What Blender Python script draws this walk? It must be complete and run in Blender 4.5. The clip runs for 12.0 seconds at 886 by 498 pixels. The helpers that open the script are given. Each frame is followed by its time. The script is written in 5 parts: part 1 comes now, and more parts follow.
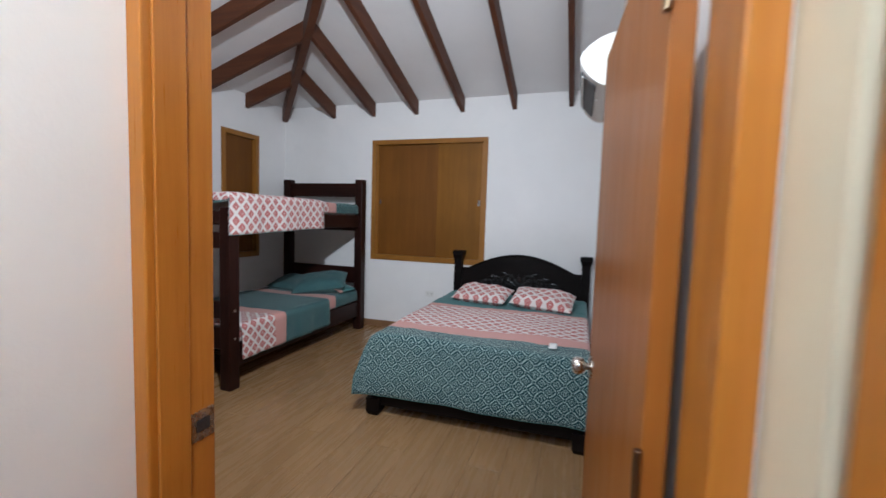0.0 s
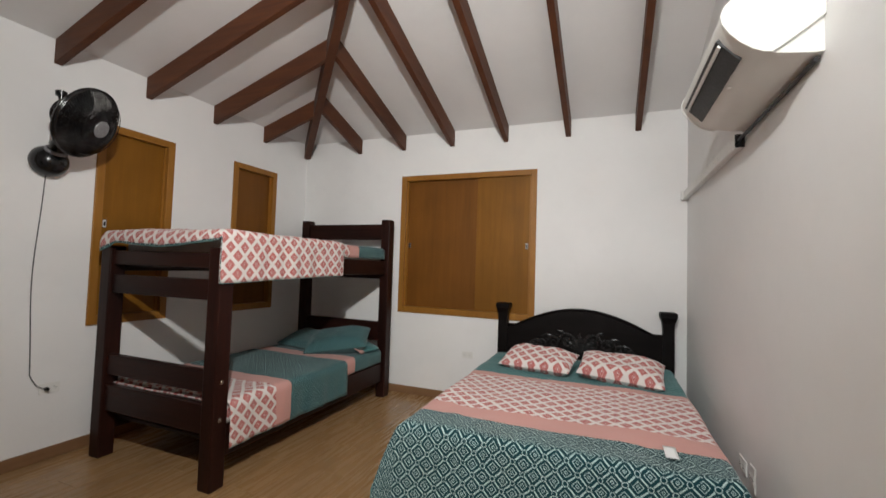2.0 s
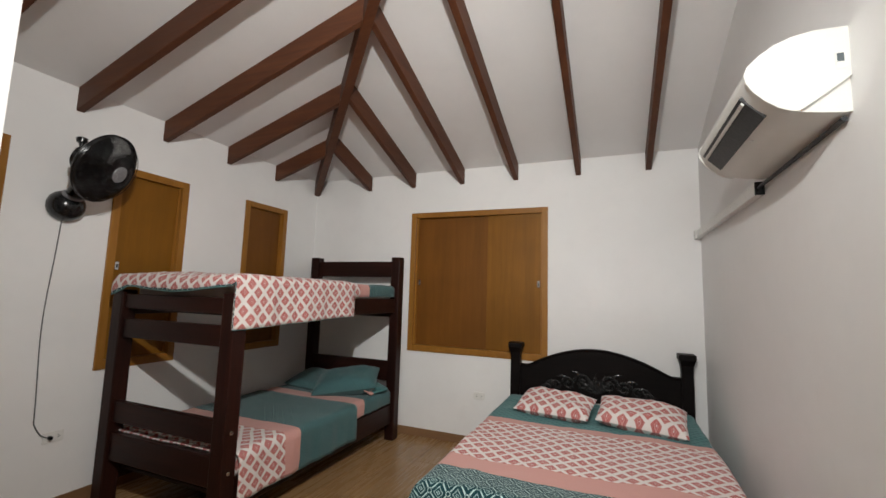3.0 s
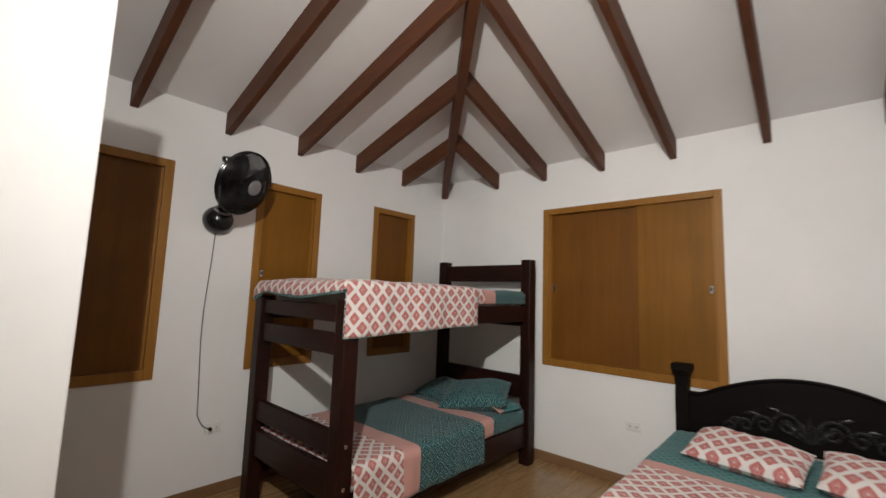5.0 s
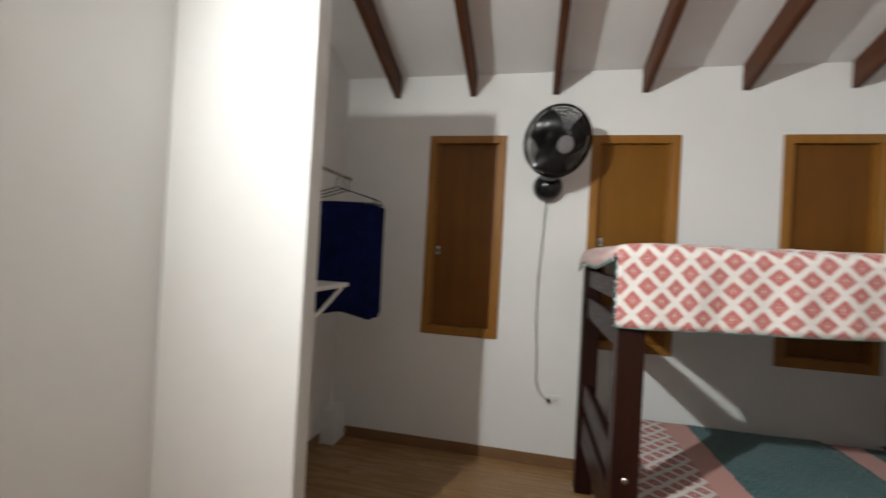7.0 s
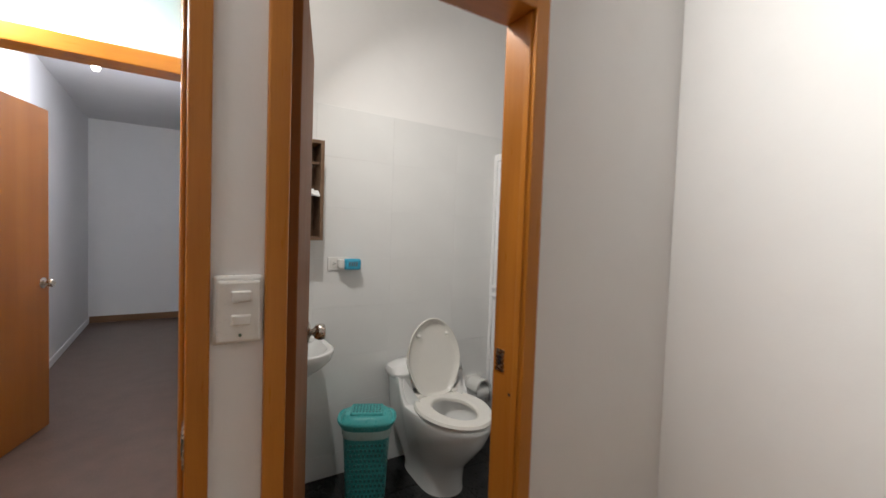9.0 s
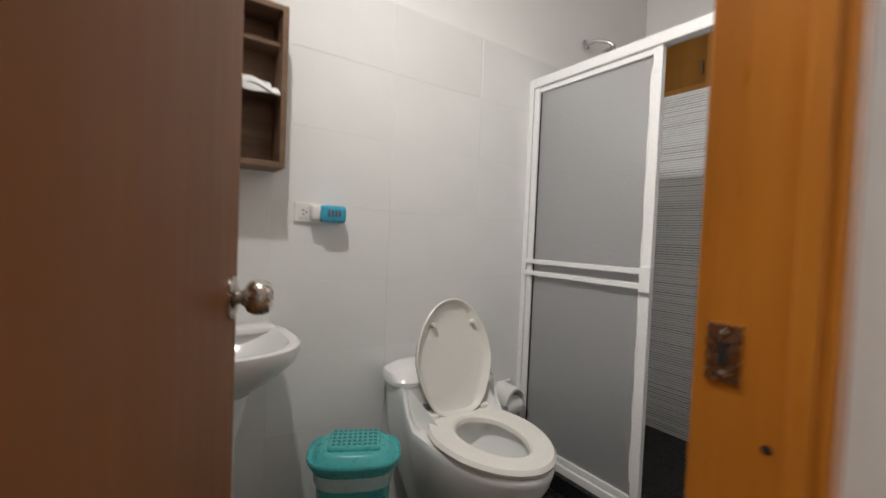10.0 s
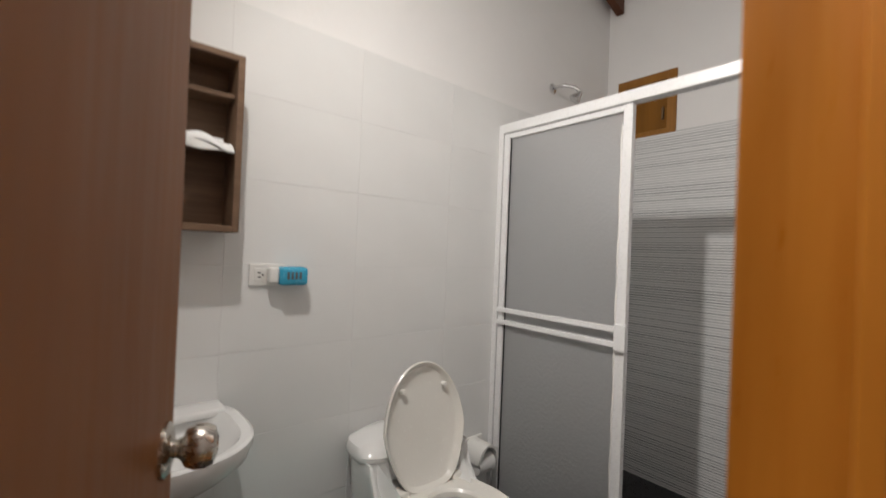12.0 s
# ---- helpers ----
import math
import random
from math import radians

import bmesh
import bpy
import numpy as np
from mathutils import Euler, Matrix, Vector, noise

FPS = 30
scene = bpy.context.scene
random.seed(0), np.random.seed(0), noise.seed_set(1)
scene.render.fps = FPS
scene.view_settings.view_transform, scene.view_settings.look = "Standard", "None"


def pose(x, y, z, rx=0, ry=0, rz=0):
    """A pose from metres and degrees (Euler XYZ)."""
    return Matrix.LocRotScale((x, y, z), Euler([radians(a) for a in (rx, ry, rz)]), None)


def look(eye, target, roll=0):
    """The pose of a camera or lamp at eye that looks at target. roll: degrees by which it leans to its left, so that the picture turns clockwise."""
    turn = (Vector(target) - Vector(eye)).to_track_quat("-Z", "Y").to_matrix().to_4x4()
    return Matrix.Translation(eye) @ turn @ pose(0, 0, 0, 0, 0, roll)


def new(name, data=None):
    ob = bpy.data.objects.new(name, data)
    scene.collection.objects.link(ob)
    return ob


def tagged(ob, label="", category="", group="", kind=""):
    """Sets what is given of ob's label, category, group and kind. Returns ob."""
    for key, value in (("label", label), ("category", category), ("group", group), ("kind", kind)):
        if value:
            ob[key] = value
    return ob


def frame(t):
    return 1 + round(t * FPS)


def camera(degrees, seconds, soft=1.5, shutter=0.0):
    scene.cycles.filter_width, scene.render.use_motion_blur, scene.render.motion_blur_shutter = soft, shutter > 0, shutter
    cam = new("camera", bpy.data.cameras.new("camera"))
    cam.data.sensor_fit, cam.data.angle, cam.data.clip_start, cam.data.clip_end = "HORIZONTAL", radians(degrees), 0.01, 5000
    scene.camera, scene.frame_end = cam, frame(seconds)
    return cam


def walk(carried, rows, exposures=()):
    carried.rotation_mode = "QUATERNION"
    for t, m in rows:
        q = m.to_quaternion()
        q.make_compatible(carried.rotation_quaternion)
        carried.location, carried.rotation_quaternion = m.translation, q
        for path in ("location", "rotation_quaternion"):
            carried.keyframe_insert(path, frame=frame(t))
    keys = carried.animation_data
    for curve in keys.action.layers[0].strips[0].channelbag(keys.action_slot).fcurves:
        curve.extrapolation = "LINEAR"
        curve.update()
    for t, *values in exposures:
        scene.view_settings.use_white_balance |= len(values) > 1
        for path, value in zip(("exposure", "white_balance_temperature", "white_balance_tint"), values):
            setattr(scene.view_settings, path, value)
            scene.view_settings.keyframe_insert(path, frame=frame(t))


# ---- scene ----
cam = camera(93.6, 12.0, shutter=0.4)
PATH = [
    (0, (0.45, 0.465, 1.435), (-0.167, 2.362, 1.291), 1.8),
    (0.5, (0.329, 0.749, 1.372), (-0.464, 2.578, 1.212), 1.7),
    (1, (0.254, 1.062, 1.325), (-0.592, 2.87, 1.204), 1.6),
    (1.5, (0.178, 1.139, 1.34), (-0.616, 2.974, 1.312), 1.8),
    (2, (0.062, 1.167, 1.397), (-0.68, 3.022, 1.485), 1.8),
    (2.5, (-0.011, 1.151, 1.46), (-0.731, 3.008, 1.642), 1.7),
    (4.5, (-0.041, 1.285, 1.554), (-1.174, 2.912, 1.815), 1.7),
    (5, (-0.109, 1.586, 1.526), (-1.438, 3.065, 1.744), 2.0),
    (5.5, (-0.218, 1.977, 1.52), (-1.756, 3.244, 1.684), 2.1),
    (6, (-0.38, 2.317, 1.503), (-2.159, 3.224, 1.615), 2.2),
    (6.5, (-0.467, 2.578, 1.515), (-2.44, 2.898, 1.58), 2.7),
    (7, (-0.358, 2.661, 1.519), (-2.316, 2.252, 1.532), 3.1),
    (7.5, (-0.156, 2.637, 1.508), (-1.876, 1.616, 1.482), 3.3),
    (7.7, (-0.144, 2.627, 1.465), (-1.719, 1.395, 1.422), 2.0),
    (9.3, (-0.351, 1.786, 1.366), (-1.42, 0.098, 1.29), 2.2),
    (9.5, (-0.404, 1.647, 1.341), (-1.48, -0.038, 1.271), 2.3),
    (10, (-0.569, 1.264, 1.126), (-1.716, -0.374, 1.065), 2.4),
    (10.5, (-0.666, 1.074, 1.018), (-1.919, -0.485, 0.969), 2.2),
    (11, (-0.695, 1.027, 1.038), (-1.998, -0.488, 0.969), 2.4),
    (11.5, (-0.68, 1.002, 1.123), (-2.026, -0.476, 1.075), 2.4),
    (12, (-0.594, 1.171, 1.286), (-1.881, -0.36, 1.301), 2.3),
]
LIGHT = [(0.0, -0.27, 5600, 8), (0.5, -0.18, 5950, 8), (1.0, -0.16, 5600, 4), (1.5, -0.16, 6250, 8), (2.5, -0.19, 6500, 8), (4.5, -0.40, 6650, 8), (5.5, -0.05, 6650, 8), (6.5, 0.16, 6450, 8), (7.0, 0.05, 6350, 4), (7.5, -0.15, 6450, 8), (9.4, -0.2, 6500, 8), (10.4, 0.03, 6500, 10), (12.0, -0.12, 6600, 10)]
walk(cam, [(t, look(eye, target, roll)) for t, eye, target, roll in PATH], LIGHT)

# ---- world, lamps ----
world = bpy.data.worlds.new("world")
scene.world = world
world.use_nodes = True
world.node_tree.nodes["Background"].inputs[0].default_value = (0.05, 0.06, 0.09, 1)
world.node_tree.nodes["Background"].inputs[1].default_value = 0.3

ROOM_LAMP = (-0.14, 1.25, 2.70)
BATH_LAMP = (-0.67, 0.53, 2.48)
HALL_LAMP = (0.22, -2.0, 2.50)
# unseen extra bulb, added to fill the near hall walls with light
HALL_FILL = (0.34, 0.12, 2.22)


def bulb_light(name, place, watts, colour, radius=0.035):
    data = bpy.data.lights.new(name, "POINT")
    data.energy, data.color, data.shadow_soft_size = watts, colour, radius
    ob = new(name, data)
    ob.location = place
    return ob


def aimed_fill(name, place, aim, watts, colour, size=0.07, spread=180):
    """A disc beam added at a bulb's place, aimed to even out its light."""
    data = bpy.data.lights.new(name, "AREA")
    data.energy, data.color, data.shape, data.size = watts, colour, "DISK", size
    data.spread = radians(spread)
    ob = new(name, data)
    ob.matrix_world = look(place, Vector(place) + Vector(aim))
    return ob


# the disc beams are added to lift the far walls; the point lights are the bulbs
aimed_fill("room_fill_beam", ROOM_LAMP, (-0.46, 0.85, -0.28), 44, (1.0, 0.99, 0.965), spread=126)
bulb_light("room_bulb_glow", ROOM_LAMP, 34, (1.0, 0.99, 0.965))
bulb_light("bath_bulb_light", BATH_LAMP, 7.0, (1.0, 0.955, 0.905))
aimed_fill("bath_fill_beam", BATH_LAMP, (-0.86, 0.10, -0.78), 12.5, (1.0, 0.96, 0.92), spread=135)
bulb_light("hall_bulb_light", HALL_LAMP, 26, (0.86, 0.88, 1.0))
bulb_light("hall_fill_light", HALL_FILL, 44, (0.91, 0.98, 1.0))

# ---- plan ----
XW, XE, YN, YS = -3.505, 0.70, 5.36, 1.15      # bedroom faces
YB, YT = 1.025, 1.03                           # far faces of the south wall, in the hall and the bathroom
BX, BY, BE = -3.12, -0.229, -0.42              # bathroom west, south and east faces
HX, HY = -0.335, -5.2                           # hall west and south faces
EAVE, SLOPE, DEPTH = 2.885, 0.33, 0.17         # ceiling at the walls, its rise, rafter depth
PX, PY, PZ = -1.83, 1.81, 2.64                 # closet partition
SHX = -2.121                                   # shower screen


def roof(x, y):
    return EAVE + SLOPE * max(0.0, min(x - XW, YN - y))


# ---- materials ----
def nodes_of(name):
    m = bpy.data.materials.new(name)
    m.use_nodes = True
    return m, m.node_tree, m.node_tree.nodes["Principled BSDF"]


def add(tree, kind, **inputs):
    n = tree.nodes.new(kind)
    for key, value in inputs.items():
        n.inputs[key.replace("_", " ")].default_value = value
    return n


def math_node(tree, op, a, b=None, c=None):
    n = tree.nodes.new("ShaderNodeMath")
    n.operation = op
    for i, v in enumerate((a, b, c)):
        if v is None:
            continue
        if isinstance(v, (int, float)):
            n.inputs[i].default_value = v
        else:
            tree.links.new(v, n.inputs[i])
    return n.outputs[0]


def mix_colour(tree, fac, a, b, blend="MIX"):
    n = tree.nodes.new("ShaderNodeMix")
    n.data_type, n.blend_type = "RGBA", blend
    for sock, v in ((n.inputs[0], fac), (n.inputs[6], a), (n.inputs[7], b)):
        if isinstance(v, (int, float)):
            sock.default_value = v
        elif isinstance(v, tuple):
            sock.default_value = (*v, 1) if len(v) == 3 else v
        else:
            tree.links.new(v, sock)
    return n.outputs[2]


def coords(tree, scale=(1, 1, 1), rot=(0, 0, 0), kind="Object"):
    t = tree.nodes.new("ShaderNodeTexCoord")
    m = tree.nodes.new("ShaderNodeMapping")
    m.inputs["Scale"].default_value = scale
    m.inputs["Rotation"].default_value = rot
    tree.links.new(t.outputs[kind], m.inputs["Vector"])
    return m.outputs[0]


def noise_out(tree, vec, scale, detail=4.0, rough=0.55):
    n = add(tree, "ShaderNodeTexNoise", Scale=scale, Detail=detail, Roughness=rough)
    tree.links.new(vec, n.inputs["Vector"])
    return n.outputs["Fac"]


def ramp(tree, fac, lo, hi, a, b):
    n = tree.nodes.new("ShaderNodeMapRange")
    n.inputs["From Min"].default_value, n.inputs["From Max"].default_value = lo, hi
    n.inputs["To Min"].default_value, n.inputs["To Max"].default_value = a, b
    tree.links.new(fac, n.inputs["Value"])
    return n.outputs[0]


def bump(tree, shader, height, strength, distance):
    n = add(tree, "ShaderNodeBump", Strength=strength, Distance=distance)
    tree.links.new(height, n.inputs["Height"])
    tree.links.new(n.outputs[0], shader.inputs["Normal"])


def plain(name, colour, rough=0.5, metal=0.0, vary=0.12, scale=6.0, bumps=0.0, fine=90.0, spec=0.5):
    m, tree, s = nodes_of(name)
    vec = coords(tree)
    big = noise_out(tree, vec, scale)
    small = noise_out(tree, vec, fine, 2.0)
    c = mix_colour(tree, ramp(tree, big, 0.3, 0.7, 0, 1), tuple(v * (1 - vary) for v in colour), tuple(min(1, v * (1 + vary * 0.6)) for v in colour))
    tree.links.new(c, s.inputs["Base Color"])
    tree.links.new(ramp(tree, small, 0.3, 0.7, max(0.02, rough - 0.06), min(1, rough + 0.06)), s.inputs["Roughness"])
    s.inputs["Metallic"].default_value = metal
    s.inputs["Specular IOR Level"].default_value = spec
    if bumps:
        bump(tree, s, small, bumps, 0.002)
    return m


def plaster(name, colour, dirt=0.05):
    m, tree, s = nodes_of(name)
    vec = coords(tree)
    big, mid, fine = noise_out(tree, vec, 0.9, 5), noise_out(tree, vec, 7.0, 5), noise_out(tree, vec, 120.0, 3)
    c = mix_colour(tree, ramp(tree, big, 0.35, 0.65, 0, 1), colour, tuple(v * (1 - dirt) for v in colour))
    c = mix_colour(tree, ramp(tree, mid, 0.5, 0.8, 0, 0.35), c, tuple(v * (1 - 1.6 * dirt) for v in colour))
    tree.links.new(c, s.inputs["Base Color"])
    s.inputs["Roughness"].default_value = 0.62
    s.inputs["Specular IOR Level"].default_value = 0.3
    h = math_node(tree, "ADD", math_node(tree, "MULTIPLY", mid, 1.5), math_node(tree, "MULTIPLY", fine, 0.25))
    bump(tree, s, h, 0.25, 0.006)
    return m


def wood(name, dark, light, axis=2, rough=0.4, grain=1.0, coat=0.0, gloss=0.35):
    """Long-grained wood; axis is the direction of the grain."""
    m, tree, s = nodes_of(name)
    scale = [22.0 * grain] * 3
    scale[axis] = 1.3 * grain
    vec = coords(tree, tuple(scale))
    info = tree.nodes.new("ShaderNodeObjectInfo")
    shift = tree.nodes.new("ShaderNodeVectorMath")
    shift.operation = "ADD"
    tree.links.new(vec, shift.inputs[0])
    comb = tree.nodes.new("ShaderNodeCombineXYZ")
    for i in range(3):
        tree.links.new(math_node(tree, "MULTIPLY", info.outputs["Random"], 37.0), comb.inputs[i])
    tree.links.new(comb.outputs[0], shift.inputs[1])
    vec = shift.outputs[0]
    g, fine = noise_out(tree, vec, 1.0, 6, 0.6), noise_out(tree, vec, 5.0, 4, 0.7)
    blot = noise_out(tree, coords(tree), 1.7, 3)
    f = math_node(tree, "ADD", math_node(tree, "MULTIPLY", g, 0.7), math_node(tree, "MULTIPLY", fine, 0.3))
    c = mix_colour(tree, ramp(tree, f, 0.35, 0.65, 0, 1), dark, light)
    c = mix_colour(tree, ramp(tree, blot, 0.4, 0.7, 0, 0.5), c, tuple(v * 0.75 for v in dark))
    c = mix_colour(tree, ramp(tree, info.outputs["Random"], 0, 1, 0, 0.22), c, dark)
    tree.links.new(c, s.inputs["Base Color"])
    tree.links.new(ramp(tree, fine, 0.3, 0.7, rough - 0.07, rough + 0.08), s.inputs["Roughness"])
    s.inputs["Coat Weight"].default_value = coat
    s.inputs["Specular IOR Level"].default_value = gloss
    s.inputs["Coat Roughness"].default_value = 0.25
    bump(tree, s, f, 0.18, 0.002)
    return m


def woven(name, bands, size=0.1):
    """Printed cotton; bands: (from, kind) along v in metres, kinds diamond, pink, teal, fine, sheet."""
    m, tree, s = nodes_of(name)
    uv = tree.nodes.new("ShaderNodeUVMap")
    uv.uv_map = "UVMap"
    sep = tree.nodes.new("ShaderNodeSeparateXYZ")
    tree.links.new(uv.outputs[0], sep.inputs[0])
    wob = noise_out(tree, uv.outputs[0], 9.0, 2)
    u = math_node(tree, "ADD", sep.outputs[0], math_node(tree, "MULTIPLY", wob, 0.022))
    v = math_node(tree, "ADD", sep.outputs[1], math_node(tree, "MULTIPLY", noise_out(tree, uv.outputs[0], 7.0, 2), 0.022))

    def lattice(p, du=0.0, dv=0.0):
        a = math_node(tree, "DIVIDE", math_node(tree, "ADD", u, du), p)
        b = math_node(tree, "DIVIDE", math_node(tree, "ADD", v, dv), p)
        s1 = math_node(tree, "FRACT", math_node(tree, "ADD", math_node(tree, "ADD", a, b), 100.0))
        s2 = math_node(tree, "FRACT", math_node(tree, "ADD", math_node(tree, "SUBTRACT", a, b), 100.0))
        f1 = math_node(tree, "ABSOLUTE", math_node(tree, "SUBTRACT", s1, 0.5))
        f2 = math_node(tree, "ABSOLUTE", math_node(tree, "SUBTRACT", s2, 0.5))
        return math_node(tree, "MAXIMUM", f1, f2), math_node(tree, "MINIMUM", f1, f2)

    def steps(fac, stops):
        n = tree.nodes.new("ShaderNodeValToRGB")
        n.color_ramp.interpolation = "CONSTANT"
        e = n.color_ramp.elements
        while len(e) < len(stops):
            e.new(0.5)
        for el, (p, c) in zip(e, stops):
            el.position, el.color = p, (*c, 1)
        tree.links.new(fac, n.inputs[0])
        return n.outputs[0]

    white, red, rose, pink = (0.70, 0.66, 0.635), (0.40, 0.105, 0.098), (0.50, 0.215, 0.195), (0.57, 0.30, 0.265)
    deep, mint, pale = (0.005, 0.042, 0.052), (0.21, 0.39, 0.38), (0.47, 0.62, 0.60)
    m1, n1 = lattice(size)
    diamond = steps(m1, [(0.0, white), (0.045, red), (0.12, (0.66, 0.40, 0.37)), (0.16, red), (0.235, rose), (0.285, red), (0.335, (0.70, 0.50, 0.47)), (0.358, white)])
    m2, n2 = lattice(size * 0.94)
    teal = steps(m2, [(0.0, pale), (0.015, deep), (0.065, pale), (0.096, deep), (0.215, pale), (0.254, deep)])
    line = math_node(tree, "MULTIPLY", math_node(tree, "GREATER_THAN", m2, 0.455), math_node(tree, "LESS_THAN", n2, 0.27))
    e1, e2 = math_node(tree, "SUBTRACT", 0.5, m2), math_node(tree, "SUBTRACT", 0.5, n2)
    far = math_node(tree, "SQRT", math_node(tree, "ADD", math_node(tree, "MULTIPLY", e1, e1), math_node(tree, "MULTIPLY", e2, e2)))
    curl = math_node(tree, "MULTIPLY", math_node(tree, "GREATER_THAN", far, 0.135), math_node(tree, "LESS_THAN", far, 0.178))
    teal = mix_colour(tree, math_node(tree, "MAXIMUM", line, curl), teal, pale)
    m3, n3 = lattice(size * 0.56, size * 0.28)
    fine = mix_colour(tree, math_node(tree, "MAXIMUM", line, curl), steps(m2, [(0.0, mint), (0.03, deep), (0.06, mint), (0.092, deep), (0.222, mint), (0.258, deep)]), mint)
    sheet = mix_colour(tree, ramp(tree, m3, 0.1, 0.5, 0, 1), (0.03, 0.12, 0.13), (0.08, 0.22, 0.22))
    kinds = {"diamond": diamond, "teal": teal, "fine": fine, "pink": pink, "sheet": sheet}
    edge = math_node(tree, "ADD", v, math_node(tree, "MULTIPLY", noise_out(tree, uv.outputs[0], 14.0, 2), 0.012))
    c = kinds[bands[0][1]]
    for at, kind in bands[1:]:
        c = mix_colour(tree, math_node(tree, "GREATER_THAN", edge, at), c, kinds[kind])
    fade = noise_out(tree, uv.outputs[0], 5.0, 4)
    c = mix_colour(tree, ramp(tree, fade, 0.35, 0.75, 0, 0.22), c, (0.42, 0.42, 0.42), "SOFT_LIGHT")
    tree.links.new(c, s.inputs["Base Color"])
    s.inputs["Roughness"].default_value = 0.85
    s.inputs["Specular IOR Level"].default_value = 0.2
    s.inputs["Sheen Weight"].default_value = 0.15
    wv = noise_out(tree, uv.outputs[0], 420.0, 2)
    fold = noise_out(tree, uv.outputs[0], 11.0, 3)
    bump(tree, s, math_node(tree, "ADD", math_node(tree, "MULTIPLY", fold, 4.0), math_node(tree, "MULTIPLY", wv, 0.3)), 0.35, 0.004)
    return m


WALL = plaster("white_plaster", (0.86, 0.85, 0.84))
CEIL = plaster("ceiling_plaster", (0.84, 0.83, 0.825), 0.06)
CREAM = plaster("hall_plaster", (0.80, 0.79, 0.79))
YELLOW = plaster("cream_hall_plaster", (0.80, 0.71, 0.52))
RAFTER = wood("rafter_stain", (0.070, 0.021, 0.008), (0.130, 0.043, 0.015), 0, 0.55)
RAFTER_Y = wood("rafter_stain_y", (0.070, 0.021, 0.008), (0.130, 0.043, 0.015), 1, 0.55)
FRAME = wood("varnished_frame", (0.43, 0.149, 0.016), (0.55, 0.217, 0.030), 2, 0.33, 1.0, 0.3)
FRAME_H = wood("varnished_frame_across", (0.43, 0.149, 0.016), (0.55, 0.217, 0.030), 0, 0.33, 1.0, 0.3)
SHUTTER = wood("shutter_veneer", (0.185, 0.074, 0.005), (0.258, 0.108, 0.009), 2, 0.52, 0.6, 0.0, 0.25)
# darker, redder copy of the veneer, with shade and lost sheen in its colour
SHUTTER_SHADED = wood("shaded_shutter_veneer", (0.148, 0.054, 0.006), (0.205, 0.079, 0.009), 2, 0.5, 0.6, 0.0, 0.25)
WFRAME = wood("window_frame_wood", (0.27, 0.112, 0.014), (0.37, 0.165, 0.026), 2, 0.45, 1.0, 0.05)
LEAF = wood("door_veneer", (0.34, 0.114, 0.017), (0.41, 0.148, 0.026), 2, 0.38, 0.5, 0.12, 0.25)
BATHLEAF = wood("bath_door_veneer", (0.255, 0.099, 0.030), (0.30, 0.124, 0.041), 2, 0.5, 0.5, 0.0, 0.12)
DARK = wood("dark_bed_wood", (0.011, 0.0032, 0.0024), (0.032, 0.0092, 0.006), 2, 0.42, 1.0, 0.03, 0.18)
DARK_X = wood("dark_bed_wood_x", (0.011, 0.0032, 0.0024), (0.032, 0.0092, 0.006), 0, 0.42, 1.0, 0.03, 0.18)
DARK_Y = wood("dark_bed_wood_y", (0.011, 0.0032, 0.0024), (0.032, 0.0092, 0.006), 1, 0.42, 1.0, 0.03, 0.18)
EBONY = wood("ebony_bed_wood", (0.0035, 0.0022, 0.0022), (0.008, 0.005, 0.0045), 0, 0.45, 1.0, 0.0, 0.12)
# black wood paler than the ebony: part of the lamp's sheen is in the colour
CARVED_SHEEN = plain("carved_sheen_wood", (0.020, 0.018, 0.018), 0.24, vary=0.5, scale=30)
CABWOOD = wood("cabinet_wood", (0.13, 0.075, 0.045), (0.25, 0.155, 0.095), 0, 0.5)
BASE = wood("baseboard_tile", (0.20, 0.105, 0.05), (0.27, 0.15, 0.075), 0, 0.4, 0.6)
BASE_Y = wood("baseboard_tile_y", (0.20, 0.105, 0.05), (0.27, 0.15, 0.075), 1, 0.4, 0.6)
PLANK = wood("floor_plank", (0.312, 0.180, 0.080), (0.342, 0.202, 0.092), 1, 0.27, 0.28, 0.1)
GROUT = plain("floor_grout", (0.27, 0.16, 0.08), 0.7)
HALLTILE = plain("hall_tile", (0.15, 0.10, 0.08), 0.35, vary=0.15)
WHITETILE = plain("white_wall_tile", (0.80, 0.80, 0.79), 0.16, vary=0.03, scale=3, bumps=0.05, fine=8)
TILEGROUT = plain("tile_grout", (0.79, 0.785, 0.775), 0.8)
BLACKTILE = plain("black_floor_tile", (0.012, 0.012, 0.013), 0.3, vary=0.3)
BLACKGROUT = plain("black_grout", (0.03, 0.03, 0.03), 0.8)
CERAMIC = plain("white_ceramic", (0.84, 0.84, 0.83), 0.14, vary=0.02)
SEATPLASTIC = plain("seat_plastic", (0.82, 0.80, 0.75), 0.22, vary=0.02)
ALUMINIUM = plain("white_aluminium", (0.80, 0.80, 0.80), 0.3, vary=0.03)
STEEL = plain("brushed_steel", (0.56, 0.52, 0.47), 0.27, 1.0, 0.1)
CHROME = plain("chrome", (0.75, 0.75, 0.75), 0.1, 1.0, 0.03)
BRONZE = plain("aged_bronze", (0.22, 0.15, 0.09), 0.38, 1.0, 0.2)
BLACKPLASTIC = plain("black_plastic", (0.008, 0.008, 0.009), 0.22, vary=0.2)
GREYHUB = plain("grey_hub_plastic", (0.22, 0.22, 0.23), 0.25, vary=0.05)
WHITEPLASTIC = plain("white_plastic", (0.80, 0.79, 0.76), 0.32, vary=0.03)
